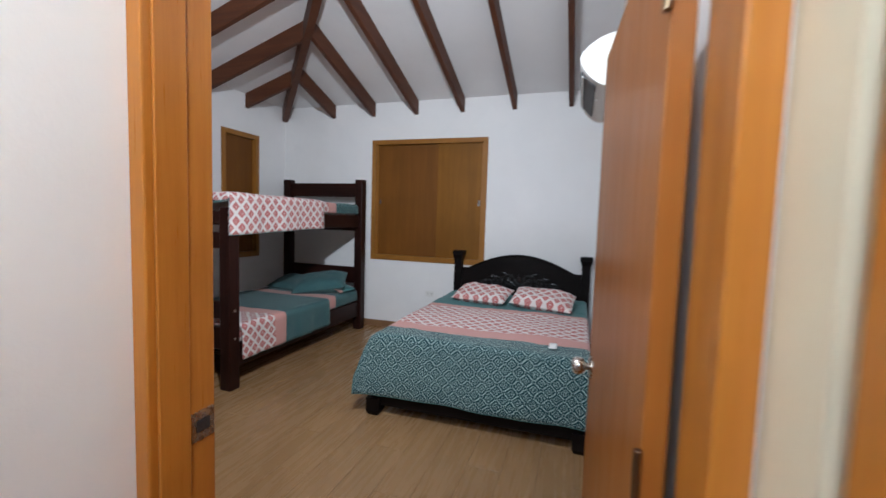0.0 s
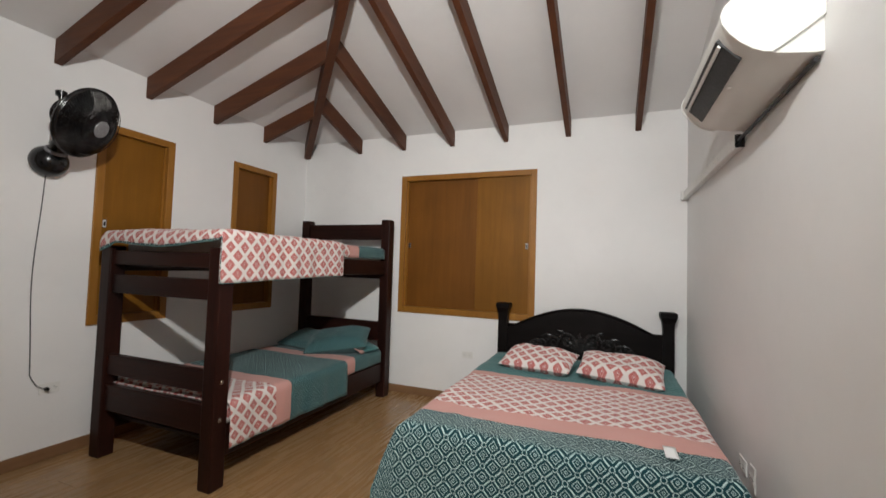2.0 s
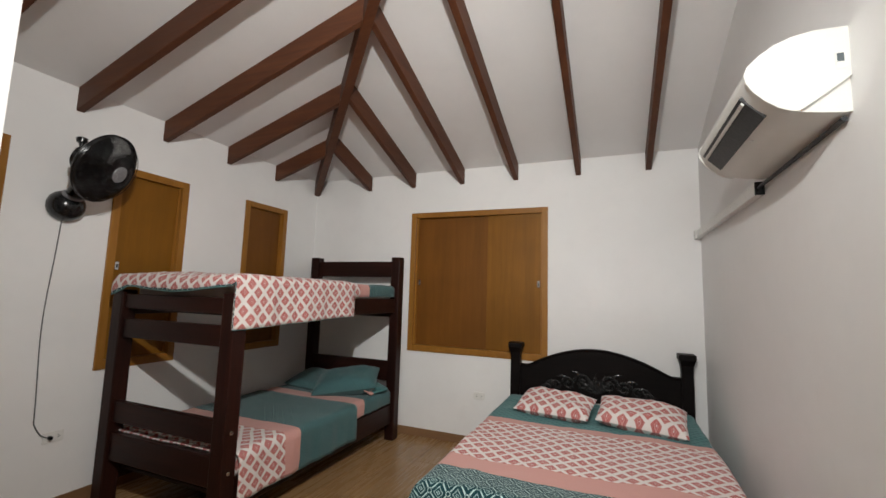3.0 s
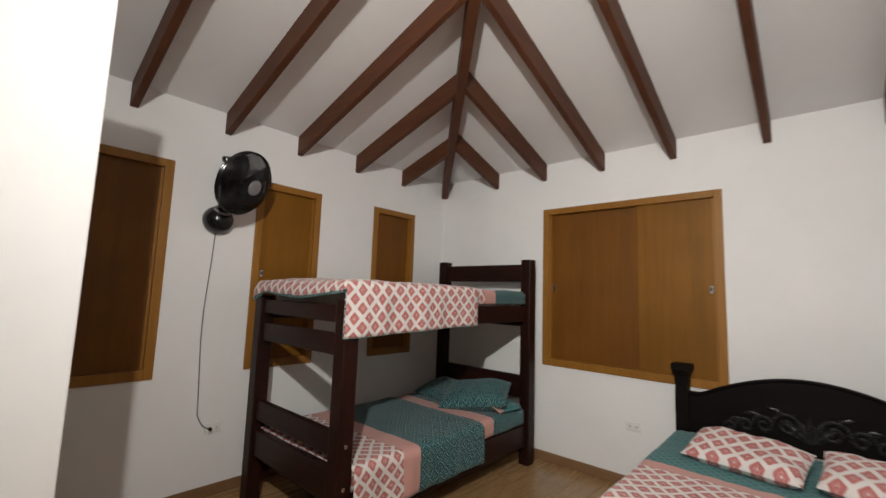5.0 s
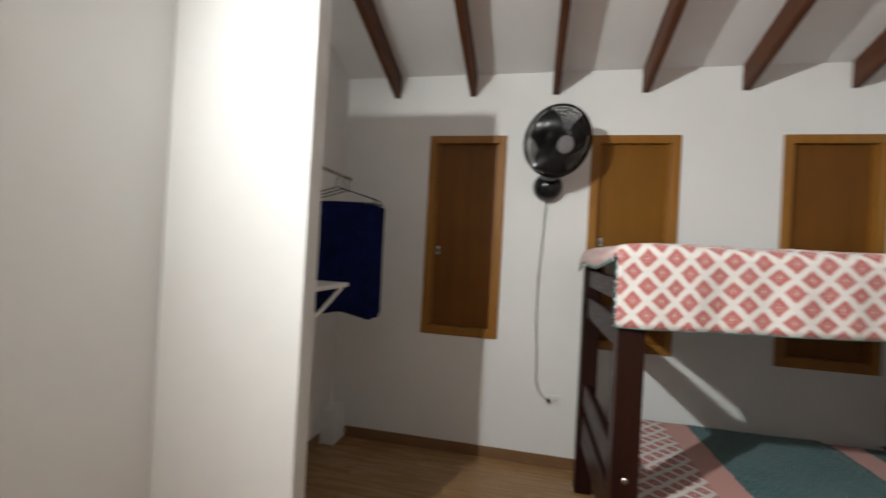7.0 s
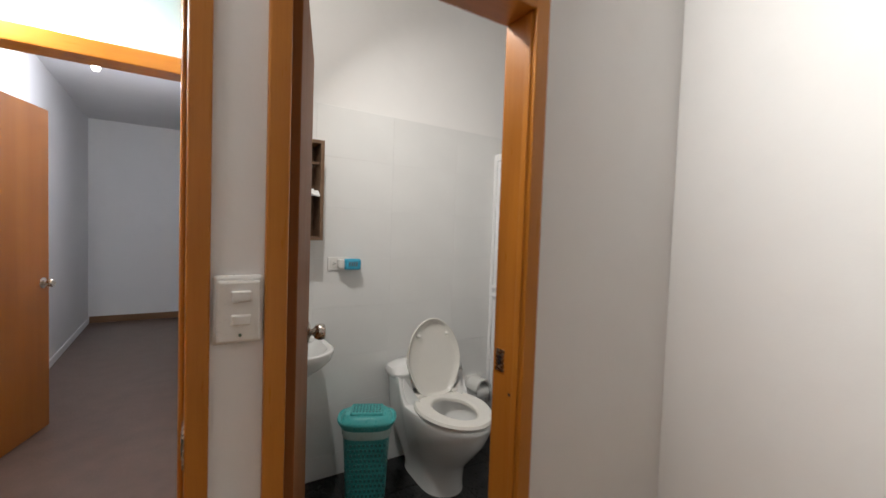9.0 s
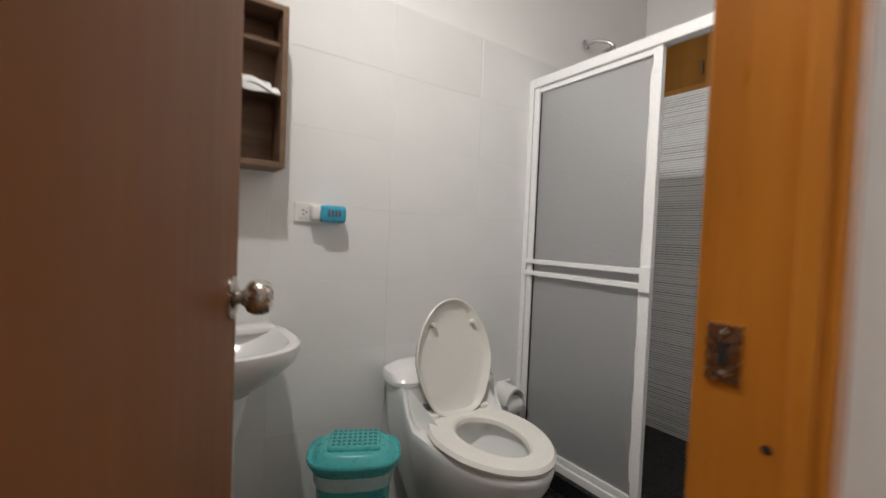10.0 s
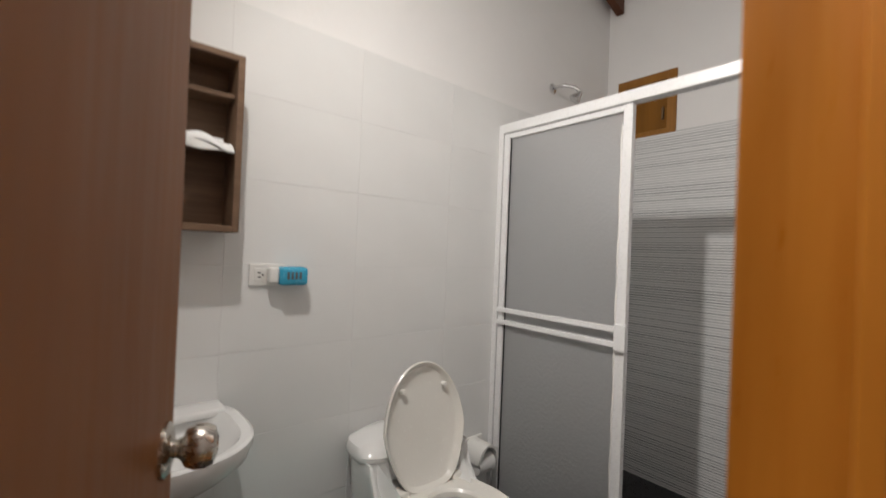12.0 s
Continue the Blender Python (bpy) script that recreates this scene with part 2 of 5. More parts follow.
ACWHITE = plain("ac_white", (0.80, 0.79, 0.75), 0.42, vary=0.03, fine=7.0)
DARKVENT = plain("dark_vent", (0.02, 0.02, 0.022), 0.5)
TURQ = plain("turquoise_plastic", (0.085, 0.45, 0.45), 0.3, vary=0.05)
# darker copy of the bin's plastic: shade of its hollows as colour
TURQ_SHADE = plain("turquoise_shade", (0.03, 0.17, 0.17), 0.5)
BLUEPLASTIC = plain("blue_plastic", (0.05, 0.38, 0.58), 0.25, vary=0.05)
NAVY = plain("navy_cloth", (0.006, 0.011, 0.068), 0.9, vary=0.3, scale=14, bumps=0.4, spec=0.1)
PAPER = plain("white_paper", (0.80, 0.80, 0.79), 0.85, vary=0.03)
CORD = plain("grey_cord", (0.10, 0.10, 0.10), 0.5)
WIRE = plain("hanger_wire", (0.06, 0.06, 0.065), 0.4, 0.6)
MATTRESS = plain("mattress_cloth", (0.62, 0.60, 0.58), 0.9)
INK = plain("grey_ink", (0.10, 0.12, 0.13), 0.7)


def glass(name, colour, rough, wavy, amount=1.0):
    m, tree, s = nodes_of(name)
    s.inputs["Base Color"].default_value = (*colour, 1)
    s.inputs["Transmission Weight"].default_value = amount
    s.inputs["Roughness"].default_value = rough
    s.inputs["IOR"].default_value = 1.45
    if wavy:
        bump(tree, s, noise_out(tree, coords(tree), 70.0, 3), 0.5, 0.004)
    return m


FROST = glass("pebbled_acrylic", (0.72, 0.73, 0.74), 0.35, True, 0.72)
TRANSOM = glass("transom_glass", (0.66, 0.82, 0.77), 0.45, False)
mirror_mat, _t, _s = nodes_of("mirror")
_s.inputs["Metallic"].default_value, _s.inputs["Roughness"].default_value = 1.0, 0.02
_s.inputs["Base Color"].default_value = (0.86, 0.88, 0.87, 1)
glow, _t, _s = nodes_of("lit_bulb")
_s.inputs["Emission Color"].default_value = (1, 0.93, 0.84, 1)
_s.inputs["Emission Strength"].default_value = 12.0


def striped():
    m, tree, s = nodes_of("striped_tile")
    sep = tree.nodes.new("ShaderNodeSeparateXYZ")
    t = tree.nodes.new("ShaderNodeNewGeometry")
    tree.links.new(t.outputs["Position"], sep.inputs[0])
    z = math_node(tree, "ADD", sep.outputs[2], math_node(tree, "MULTIPLY", noise_out(tree, t.outputs["Position"], 2.0, 2), 0.004))
    f = math_node(tree, "FRACT", math_node(tree, "DIVIDE", z, 0.0145))
    line = math_node(tree, "LESS_THAN", f, 0.42)
    cell = math_node(tree, "FLOOR", math_node(tree, "DIVIDE", z, 0.0145))
    wn = tree.nodes.new("ShaderNodeTexWhiteNoise")
    wn.noise_dimensions = "1D"
    tree.links.new(cell, wn.inputs["W"])
    amount = math_node(tree, "MULTIPLY", line, ramp(tree, wn.outputs["Value"], 0, 1, 0.35, 1.0))
    c = mix_colour(tree, amount, (0.80, 0.80, 0.795), (0.25, 0.26, 0.27))
    tree.links.new(c, s.inputs["Base Color"])
    s.inputs["Roughness"].default_value = 0.3
    bump(tree, s, amount, 0.2, -0.001)
    return m


STRIPE = striped()


# ---- mesh helpers ----
def box(bm, x0, x1, y0, y1, z0, z1, bev=0.0, seg=2):
    vs = [bm.verts.new(p) for p in ((x0, y0, z0), (x1, y0, z0), (x1, y1, z0), (x0, y1, z0), (x0, y0, z1), (x1, y0, z1), (x1, y1, z1), (x0, y1, z1))]
    fs = [bm.faces.new([vs[i] for i in q]) for q in ((3, 2, 1, 0), (4, 5, 6, 7), (0, 1, 5, 4), (1, 2, 6, 5), (2, 3, 7, 6), (3, 0, 4, 7))]
    if bev:
        es = list({e for f in fs for e in f.edges})
        bmesh.ops.bevel(bm, geom=es, offset=bev, segments=seg, affect="EDGES", profile=0.5)
    return vs


def boxed(*a, **k):
    bm = bmesh.new()
    box(bm, *a, **k)
    return bm


def lathe(profile, seg=32, bm=None):
    """Turned shape about z; profile: (radius, z)."""
    bm = bm or bmesh.new()
    rings = []
    for r, z in profile:
        rings.append([bm.verts.new((r * math.cos(2 * math.pi * i / seg), r * math.sin(2 * math.pi * i / seg), z)) for i in range(seg)])
    for a, b in zip(rings, rings[1:]):
        for i in range(seg):
            bm.faces.new((a[i], a[(i + 1) % seg], b[(i + 1) % seg], b[i]))
    bm.faces.new(rings[0][::-1])
    bm.faces.new(rings[-1])
    return bm


def loft(rings, cap=True, bm=None):
    """Skin over rings of points, all of one length."""
    bm = bm or bmesh.new()
    rs = [[bm.verts.new(p) for p in r] for r in rings]
    n = len(rs[0])
    for a, b in zip(rs, rs[1:]):
        for i in range(n):
            bm.faces.new((a[i], a[(i + 1) % n], b[(i + 1) % n], b[i]))
    if cap:
        bm.faces.new(rs[0][::-1])
        bm.faces.new(rs[-1])
    return bm


def tube(points, r, seg=8, bm=None):
    """A round bar along points."""
    bm = bm or bmesh.new()
    pts = [Vector(p) for p in points]
    rings = []
    up = Vector((0.31, 0.17, 0.93))
    for i, p in enumerate(pts):
        d = (pts[min(i + 1, len(pts) - 1)] - pts[max(i - 1, 0)]).normalized()
        a = d.cross(up).normalized()
        b = d.cross(a).normalized()
        rings.append([p + r * (math.cos(2 * math.pi * k / seg) * a + math.sin(2 * math.pi * k / seg) * b) for k in range(seg)])
    return loft(rings, True, bm)


def prism(outline, y0, y1, bm=None):
    """An outline in x, z pushed from y0 to y1."""
    return loft([[(x, y0, z) for x, z in outline], [(x, y1, z) for x, z in outline]], True, bm)


def moved(bm, m):
    bmesh.ops.transform(bm, matrix=m, verts=bm.verts)
    return bm


def link(name, bm, material, smooth=False):
    bmesh.ops.recalc_face_normals(bm, faces=bm.faces)
    me = bpy.data.meshes.new(name)
    bm.to_mesh(me)
    bm.free()
    me.materials.append(material)
    if smooth:
        for p in me.polygons:
            p.use_smooth = True
        me.set_sharp_from_angle(angle=radians(38))
    return new(name, me)


def part(name, bm, material, parent, label="", smooth=False):
    """One mesh under a thing or a part; the mesh is given in the parent's space."""
    ob = link(name, bm, material, smooth)
    ob.parent = parent
    if label:
        tagged(ob, label)
    return ob


def thing(name, label, category, place=(0, 0, 0), group="", kind=""):
    ob = new(name)
    ob.empty_display_size = 0.1
    ob.matrix_basis = place if isinstance(place, Matrix) else Matrix.Translation(place)
    return tagged(ob, label, category, group, kind)


def structure(name, bm, material, label, category="", smooth=False):
    return tagged(link(name, bm, material, smooth), label, category or name.split("_")[0], kind="structure")


# ---- shell ----
def wall_along(axis, fixed0, fixed1, s0, s1, holes=(), top=None, z0=0.0):
    """A wall between two faces; holes: (from, to, bottom, top); top: a height, or the roof."""
    bm = bmesh.new()
    cuts = sorted({s0, s1, *(c for h in holes for c in h[:2] if s0 < c < s1)})
    for a, b in zip(cuts, cuts[1:]):
        inside = sorted([h for h in holes if h[0] <= a + 1e-6 and h[1] >= b - 1e-6], key=lambda h: h[2])
        level = z0
        spans = []
        for h in inside:
            if h[2] > level + 1e-6:
                spans.append((level, h[2], False))
            level = h[3]
        spans.append((level, None, True))
        for lo, hi, last in spans:
            if axis == "x":
                vs = box(bm, a, b, fixed0, fixed1, lo, hi if hi else 9)
            else:
                vs = box(bm, fixed0, fixed1, a, b, lo, hi if hi else 9)
            if last:
                for v in vs[4:]:
                    v.co.z = top if top else roof(v.co.x, v.co.y) + 0.03
    return bm


SILL, HEAD = 0.885, 2.415
SMALL = ((1.862, 2.452), (3.058, 3.648), (4.270, 4.858))
BIG = (-2.138, -0.618)
DOOR_HEAD = 2.385
ENTRY, BATHDOOR = (-0.335, 0.655), (-1.14, -0.425)

structure("wall_north", wall_along("x", YN, YN + 0.16, XW - 0.16, XE + 0.16, [(*BIG, SILL, HEAD)]), WALL, "white plastered wall with a wide wooden window", "wall")
structure("wall_west", wall_along("y", XW - 0.16, XW, YB, YN, [(a, b, SILL, HEAD) for a, b in SMALL]), WALL, "white plastered wall with three narrow wooden windows", "wall")
structure("wall_south", wall_along("x", YB, YS, HX, XE, [(*ENTRY, 0, DOOR_HEAD)]), WALL, "white plastered wall with the bedroom doorway", "wall")
structure("wall_south_bath", wall_along("x", YT, YS, XW, HX, [(*BATHDOOR, 0, DOOR_HEAD)]), WALL, "white plastered wall with the bathroom doorway", "wall")
structure("wall_east", wall_along("y", XE, XE + 0.16, YB, YN), WALL, "plain white plastered wall", "wall")
structure("wall_partition", boxed(PX - 0.1, PX, YS, PY, 0, PZ, bev=0.004), WALL, "white closet partition that stops below the ceiling", "wall")
structure("wall_bath_south", wall_along("x", BY - 0.12, BY - 0.009, BX - 0.12, BE), WALL, "white bathroom wall above the tiles", "wall")
structure("wall_bath_west", wall_along("y", BX - 0.12, BX - 0.009, BY - 0.009, YT, [(-0.16, 0.19, 2.03, 2.40), (0.64, 0.95, 2.03, 2.40)]), WALL, "white bathroom wall with two high wooden windows", "wall")
structure("wall_bath_east", wall_along("y", BE, HX, BY - 0.12, YT), WALL, "white wall between bathroom and hall", "wall")
structure("wall_hall_west", wall_along("y", HX - 0.1, HX, HY, BY - 0.12, top=2.75), CREAM, "white hall wall", "wall")
structure("wall_hall_south", wall_along("x", HY - 0.12, HY, HX - 0.1, XE + 0.16, top=2.75), CREAM, "white wall at the hall's end", "wall")
structure("wall_hall_east", wall_along("y", XE, XE + 0.16, HY, -0.10, [(-1.80, -0.92, 0, 2.12)], top=2.75), CREAM, "white hall wall with a doorway", "wall")
structure("wall_hall_near", wall_along("y", XE - 0.04, XE + 0.16, -0.10, YB, [(0.0, 0.90, 0, 2.12)], top=2.75), YELLOW, "cream hall wall beside the bedroom door", "wall")
structure("ceiling_hall", boxed(HX - 0.1, XE + 0.16, HY - 0.12, YB - 0.002, 2.72, 2.80), CEIL, "flat white hall ceiling", "ceiling")

# sloping ceiling in two planes that meet on the hip
bm = bmesh.new()
corner, far = (XW - 0.16, YN + 0.16), (XE + 0.16, YN - (XE + 0.16 - XW))
for poly in ([corner, far, (XE + 0.16, YN + 0.16)], [corner, (XW - 0.16, -0.36), (XE + 0.16, -0.36), far]):
    lo = [bm.verts.new((x, y, EAVE + SLOPE * min(x - XW, YN - y))) for x, y in poly]
    hi = [bm.verts.new((x, y, EAVE + 0.07 + SLOPE * min(x - XW, YN - y))) for x, y in poly]
    bm.faces.new(lo)
    bm.faces.new(hi[::-1])
    for i in range(len(poly)):
        j = (i + 1) % len(poly)
        bm.faces.new((lo[i], lo[j], hi[j], hi[i]))
structure("ceiling", bm, CEIL, "sloping white plastered ceiling between dark rafters", "ceiling")


def rafter(name, a, b, width, material, depth=DEPTH, drop=0.0):
    """A squared beam under the ceiling from a to b (plan points)."""
    d = Vector((b[0] - a[0], b[1] - a[1], 0)).normalized()
    s = Vector((-d.y, d.x, 0)) * width / 2
    rings = []
    for x, y in (a, b):
        z = EAVE + SLOPE * min(x - XW, YN - y)
        p = Vector((x, y, 0))
        rings.append([(*(p + s).xy, z - depth - drop), (*(p - s).xy, z - depth - drop), (*(p - s).xy, z + 0.012), (*(p + s).xy, z + 0.012)])
    bm = loft(rings)
    bmesh.ops.bevel(bm, geom=list(bm.edges), offset=0.004, segments=1, affect="EDGES")
    ob = link(name, bm, material)
    return tagged(ob, "dark red-brown stained rafter under the sloping ceiling", "rafter", "rafters of the sloping ceiling")


rafter("hip_beam", (XW + 0.01, YN - 0.01), (XE, YN - (XE - XW)), 0.075, RAFTER, DEPTH + 0.02)["label"] = "heavy dark hip beam running up from the room's corner"
for x in (-2.715, -2.13, -1.54, -0.947, -0.325, 0.298):
    rafter("rafter", (x, YN), (x, YN - (x - XW) + 0.03), 0.05, RAFTER_Y)
for y in (4.66, 4.033, 3.403, 2.790, 2.178, 1.573):
    rafter("rafter", (XW, y), (XW + (YN - y) - 0.03, y), 0.05, RAFTER)
for y in (0.62, -0.165):
    rafter("rafter", (BX, y), (BE, y), 0.05, RAFTER)

structure("floor", boxed(XW - 0.16, XE + 0.16, YT, YN + 0.16, -0.1, -0.004), GROUT, "tan wood-look plank floor of the bedroom", "floor")
structure("floor_bathroom", boxed(BX - 0.12, BE, BY - 0.12, YT, -0.1, -0.005), BLACKGROUT, "black tiled bathroom floor", "floor")
structure("floor_hall", boxed(BE, XE + 0.16, HY - 0.12, YT, -0.1, 0.0), HALLTILE, "dark red-brown hall floor", "floor")

BH = 0.082
for name, bm, mat in (
    ("baseboard_north", boxed(XW + 0.012, XE, YN - 0.012, YN, 0, BH, bev=0.003), BASE),
    ("baseboard_west", boxed(XW, XW + 0.012, YS + 0.012, YN, 0, BH, bev=0.003), BASE_Y),
    ("baseboard_east", boxed(XE - 0.012, XE, YS, YN - 0.012, 0, BH, bev=0.003), BASE_Y),
    ("baseboard_closet", boxed(XW, PX - 0.1, YS, YS + 0.012, 0, BH, bev=0.003), BASE),
    ("baseboard_south", boxed(PX, BATHDOOR[0], YS, YS + 0.012, 0, BH, bev=0.003), BASE),
    ("baseboard_partition", boxed(PX - 0.112, PX - 0.1, YS + 0.012, PY, 0, BH, bev=0.003), BASE_Y),
    ("baseboard_hall", boxed(XE - 0.012, XE, HY, -1.85, 0, 0.07, bev=0.003), WALL),
    ("baseboard_hall_end", boxed(HX, XE - 0.012, HY, HY + 0.012, 0, 0.09, bev=0.003), BASE),
):
    structure(name, bm, mat, "narrow baseboard along the wall", "baseboard")


# ---- windows ----
def shutter_window(name, label, width, height, panels, m, veneers, latch_at=0.47, jut=0.014):
    """Wooden sliding shutters in a frame; x across, y out of the room, z up, from the lower left corner of the room's face."""
    w = thing(name, label, "window", m, kind="structure")
    f, d = 0.058, 0.13
    part("frame_side", boxed(0, f, -jut, d, 0, height, bev=0.004), WFRAME, w)
    part("frame_side", boxed(width - f, width, -jut, d, 0, height, bev=0.004), WFRAME, w)
    part("frame_head", boxed(f, width - f, -jut, d, height - f, height, bev=0.004), WFRAME, w)
    part("frame_sill", boxed(f, width - f, -jut, d, 0, f * 1.15, bev=0.004), WFRAME, w)
    for (x0, x1, y, side), veneer in zip(panels, veneers):
        p = part("shutter_panel", boxed(x0, x1, y, y + 0.022, f * 1.15, height - f, bev=0.002), veneer, w)
        lx = x0 + 0.035 if side < 0 else x1 - 0.035
        if side:
            latch = boxed(lx - 0.014, lx + 0.014, y - 0.006, y - 0.0005, height * latch_at, height * latch_at + 0.062, bev=0.003)
            part("latch_plate", latch, CHROME, p, "small steel latch plate")
            part("latch_slot", boxed(lx - 0.006, lx + 0.006, y - 0.009, y - 0.006, height * latch_at + 0.014, height * latch_at + 0.046, bev=0.001), DARKVENT, p)
    part("inner_bead", boxed(f, f + 0.016, 0.018, 0.05, f * 1.15, height - f), WFRAME, w)
    part("inner_bead", boxed(width - f - 0.016, width - f, 0.018, 0.05, f * 1.15, height - f), WFRAME, w)
    part("back_panel", boxed(f, width - f, 0.105, 0.12, f, height - f), SHUTTER, w)
    return w


for i, (a, b) in enumerate(SMALL):
    m = Matrix.Translation((XW, a, SILL)) @ pose(0, 0, 0, 0, 0, 90)
    shutter_window("window_%d" % (i + 1), "narrow closed window with varnished wooden shutter in white wall", b - a, HEAD - SILL,
                   [(0.06, b - a - 0.06, 0.03, -1)], m, [(SHUTTER_SHADED, SHUTTER, SHUTTER_SHADED)[i]], (0.40, 0.48, 0.47)[i])
wide = BIG[1] - BIG[0]
shutter_window("window_4", "wide closed window with two sliding wooden shutters", wide, HEAD - SILL,
               [(0.06, wide * 0.65, 0.052, -1), (wide * 0.585, wide - 0.06, 0.022, 1)], pose(BIG[0], YN, SILL), [SHUTTER_SHADED, SHUTTER])
for i, (a, b) in enumerate(((-0.16, 0.19), (0.64, 0.95))):
    w = thing("window_%d" % (5 + i), "small high wooden casement above the striped tiles", "window", Matrix.Translation((BX - 0.009, a, 2.03)) @ pose(0, 0, 0, 0, 0, 90), kind="structure")
    L, H, f = b - a, 0.37, 0.05
    part("frame_side", boxed(0, f, -0.012, 0.1, 0, H, bev=0.003), WFRAME, w)
    part("frame_side", boxed(L - f, L, -0.012, 0.1, 0, H, bev=0.003), WFRAME, w)
    part("frame_head", boxed(f, L - f, -0.012, 0.1, H - f, H, bev=0.003), WFRAME, w)
    part("frame_sill", boxed(f, L - f, -0.012, 0.1, 0, 0.03, bev=0.003), WFRAME, w)
    sash = part("sash", boxed(f, L - f, 0.015, 0.045, 0.03, H - f, bev=0.003), SHUTTER, w)
    lx = L - f - 0.03 if i == 0 else f + 0.03
    part("bolt", moved(lathe([(0.004, 0), (0.007, 0.003), (0.007, 0.07), (0.004, 0.073)], 10), Matrix.Translation((lx, 0.006, 0.09))), BRONZE, sash, "brass barrel bolt")


# ---- doorways ----
def door_frame(name, label, x0, x1, left, right, y0):
    """Jambs, transom bar, head and transom glass in the south wall."""
    d = thing(name, label, "door frame", (0, 0, 0), kind="structure")
    y1 = YS + 0.014
    bar0, bar1 = 1.985, 2.05
    part("jamb", boxed(x0, x0 + left, y0, y1, 0, DOOR_HEAD, bev=0.004), FRAME, d)
    part("jamb", boxed(x1 - right, x1, y0, y1, 0, DOOR_HEAD, bev=0.004), FRAME, d)
    part("head", boxed(x0 + left, x1 - right, y0, y1, DOOR_HEAD - 0.045, DOOR_HEAD, bev=0.004), FRAME_H, d)
    part("transom_bar", boxed(x0 + left, x1 - right, y0, y1, bar0, bar1, bev=0.004), FRAME_H, d)
    g = part("transom_pane", boxed(x0 + left, x1 - right, 1.11, 1.116, bar1, DOOR_HEAD - 0.045), TRANSOM, d, "pale green obscured glass")
    g.visible_shadow = False
    return d


entry = door_frame("door_1", "varnished wooden frame of the bedroom doorway", *ENTRY, 0.037, 0.045, YB - 0.012)
part("door_stop", boxed(ENTRY[0] + 0.037, ENTRY[0] + 0.045, 1.03, 1.098, 0, 1.985, bev=0.003), FRAME, entry)
bathframe = door_frame("door_2", "varnished wooden frame of the bathroom doorway", *BATHDOOR, 0.049, 0.041, 1.037)
part("door_stop", boxed(BATHDOOR[0] + 0.049, BATHDOOR[0] + 0.055, 1.128, 1.150, 0, 1.985, bev=0.003), FRAME, bathframe)


def strike(parent, x, y0, y1, z, side):
    """A latch plate let into a jamb."""
    p = part("strike_plate", boxed(x - 0.001, x + 0.0025 * side + 0.0005, y0, y1, z - 0.032, z + 0.032), STEEL, parent, "worn steel strike plate")
    part("latch_hole", boxed(x, x + 0.0045 * side, y0 + 0.012, y1 - 0.012, z - 0.013, z + 0.013), DARKVENT, p)
    for dz in (-0.023, 0.023):
        part("screw", moved(lathe([(0.004, 0), (0.004, 0.0015), (0.002, 0.0025)], 10), Matrix.Translation((x + 0.002 * side, (y0 + y1) / 2, z + dz)) @ pose(0, 0, 0, 0, 90 * side, 0)), STEEL, p)


strike(entry, ENTRY[0] + 0.037, 1.102, 1.158, 0.98, 1)
strike(bathframe, BATHDOOR[0] + 0.049, 1.053, 1.087, 1.010, 1)
for frame_ob, x, y, z in ((entry, ENTRY[0] + 0.037, 1.102, 0.961), (bathframe, BATHDOOR[0] + 0.049, 1.114, 0.920)):
    part("screw_hole", moved(lathe([(0.005, 0), (0.005, 0.0006), (0.001, 0.0007)], 12), Matrix.Translation((x, y, z)) @ pose(0, 0, 0, 0, 90, 0)), DARKVENT, frame_ob, "small dark screw hole")


def knob(parent, x, y, z, m):
    """A round door knob on a rose, pointing along m's z."""
    rose = part("knob_rose", moved(lathe([(0.035, 0), (0.035, 0.004), (0.028, 0.008), (0.014, 0.011)], 32), m), STEEL, parent, "brushed steel rose", True)
    part("knob", moved(lathe([(0.011, 0.010), (0.011, 0.015), (0.014, 0.020), (0.024, 0.026), (0.0285, 0.036), (0.0285, 0.048), (0.024, 0.058), (0.012, 0.062), (0.011, 0.060)], 32), m), STEEL, rose, "brushed steel knob", True)


def leaf(name, label, width, height, thick, m, material, knobs, inset=0.062, kz=0.965):
    """A flush door leaf; hinge at the origin, x along the leaf, y through it."""
    d = thing(name, label, "door", m)
    slab = part("door_slab", boxed(0.003, width, -thick, 0, 0.01, height, bev=0.003), material, d)
    if material is BATHLEAF:
        for k in range(3):
            x = width * (0.16 + 0.06 * k)
            part("groove", boxed(x, x + 0.004, -0.001, 0.0006, height - 0.32 + 0.05 * k, height - 0.10), BRONZE, slab)
    for z in (0.25, 1.0, 1.75):
        part("hinge", moved(lathe([(0.006, 0), (0.007, 0.002), (0.007, 0.078), (0.006, 0.08)], 10), Matrix.Translation((-0.004, 0.006, z))), BRONZE, d)
    part("latch_face", boxed(width - 0.0005, width + 0.0015, -thick / 2 - 0.011, -thick / 2 + 0.011, 0.96, 1.02), STEEL, d)
    if knobs:
        knob(d, 0, 0, 0, Matrix.Translation((width - inset, 0, kz)) @ pose(0, 0, 0, -90, 0, 0))
        knob(d, 0, 0, 0, Matrix.Translation((width - inset, -thick, kz)) @ pose(0, 0, 0, 90, 0, 0))
    return d


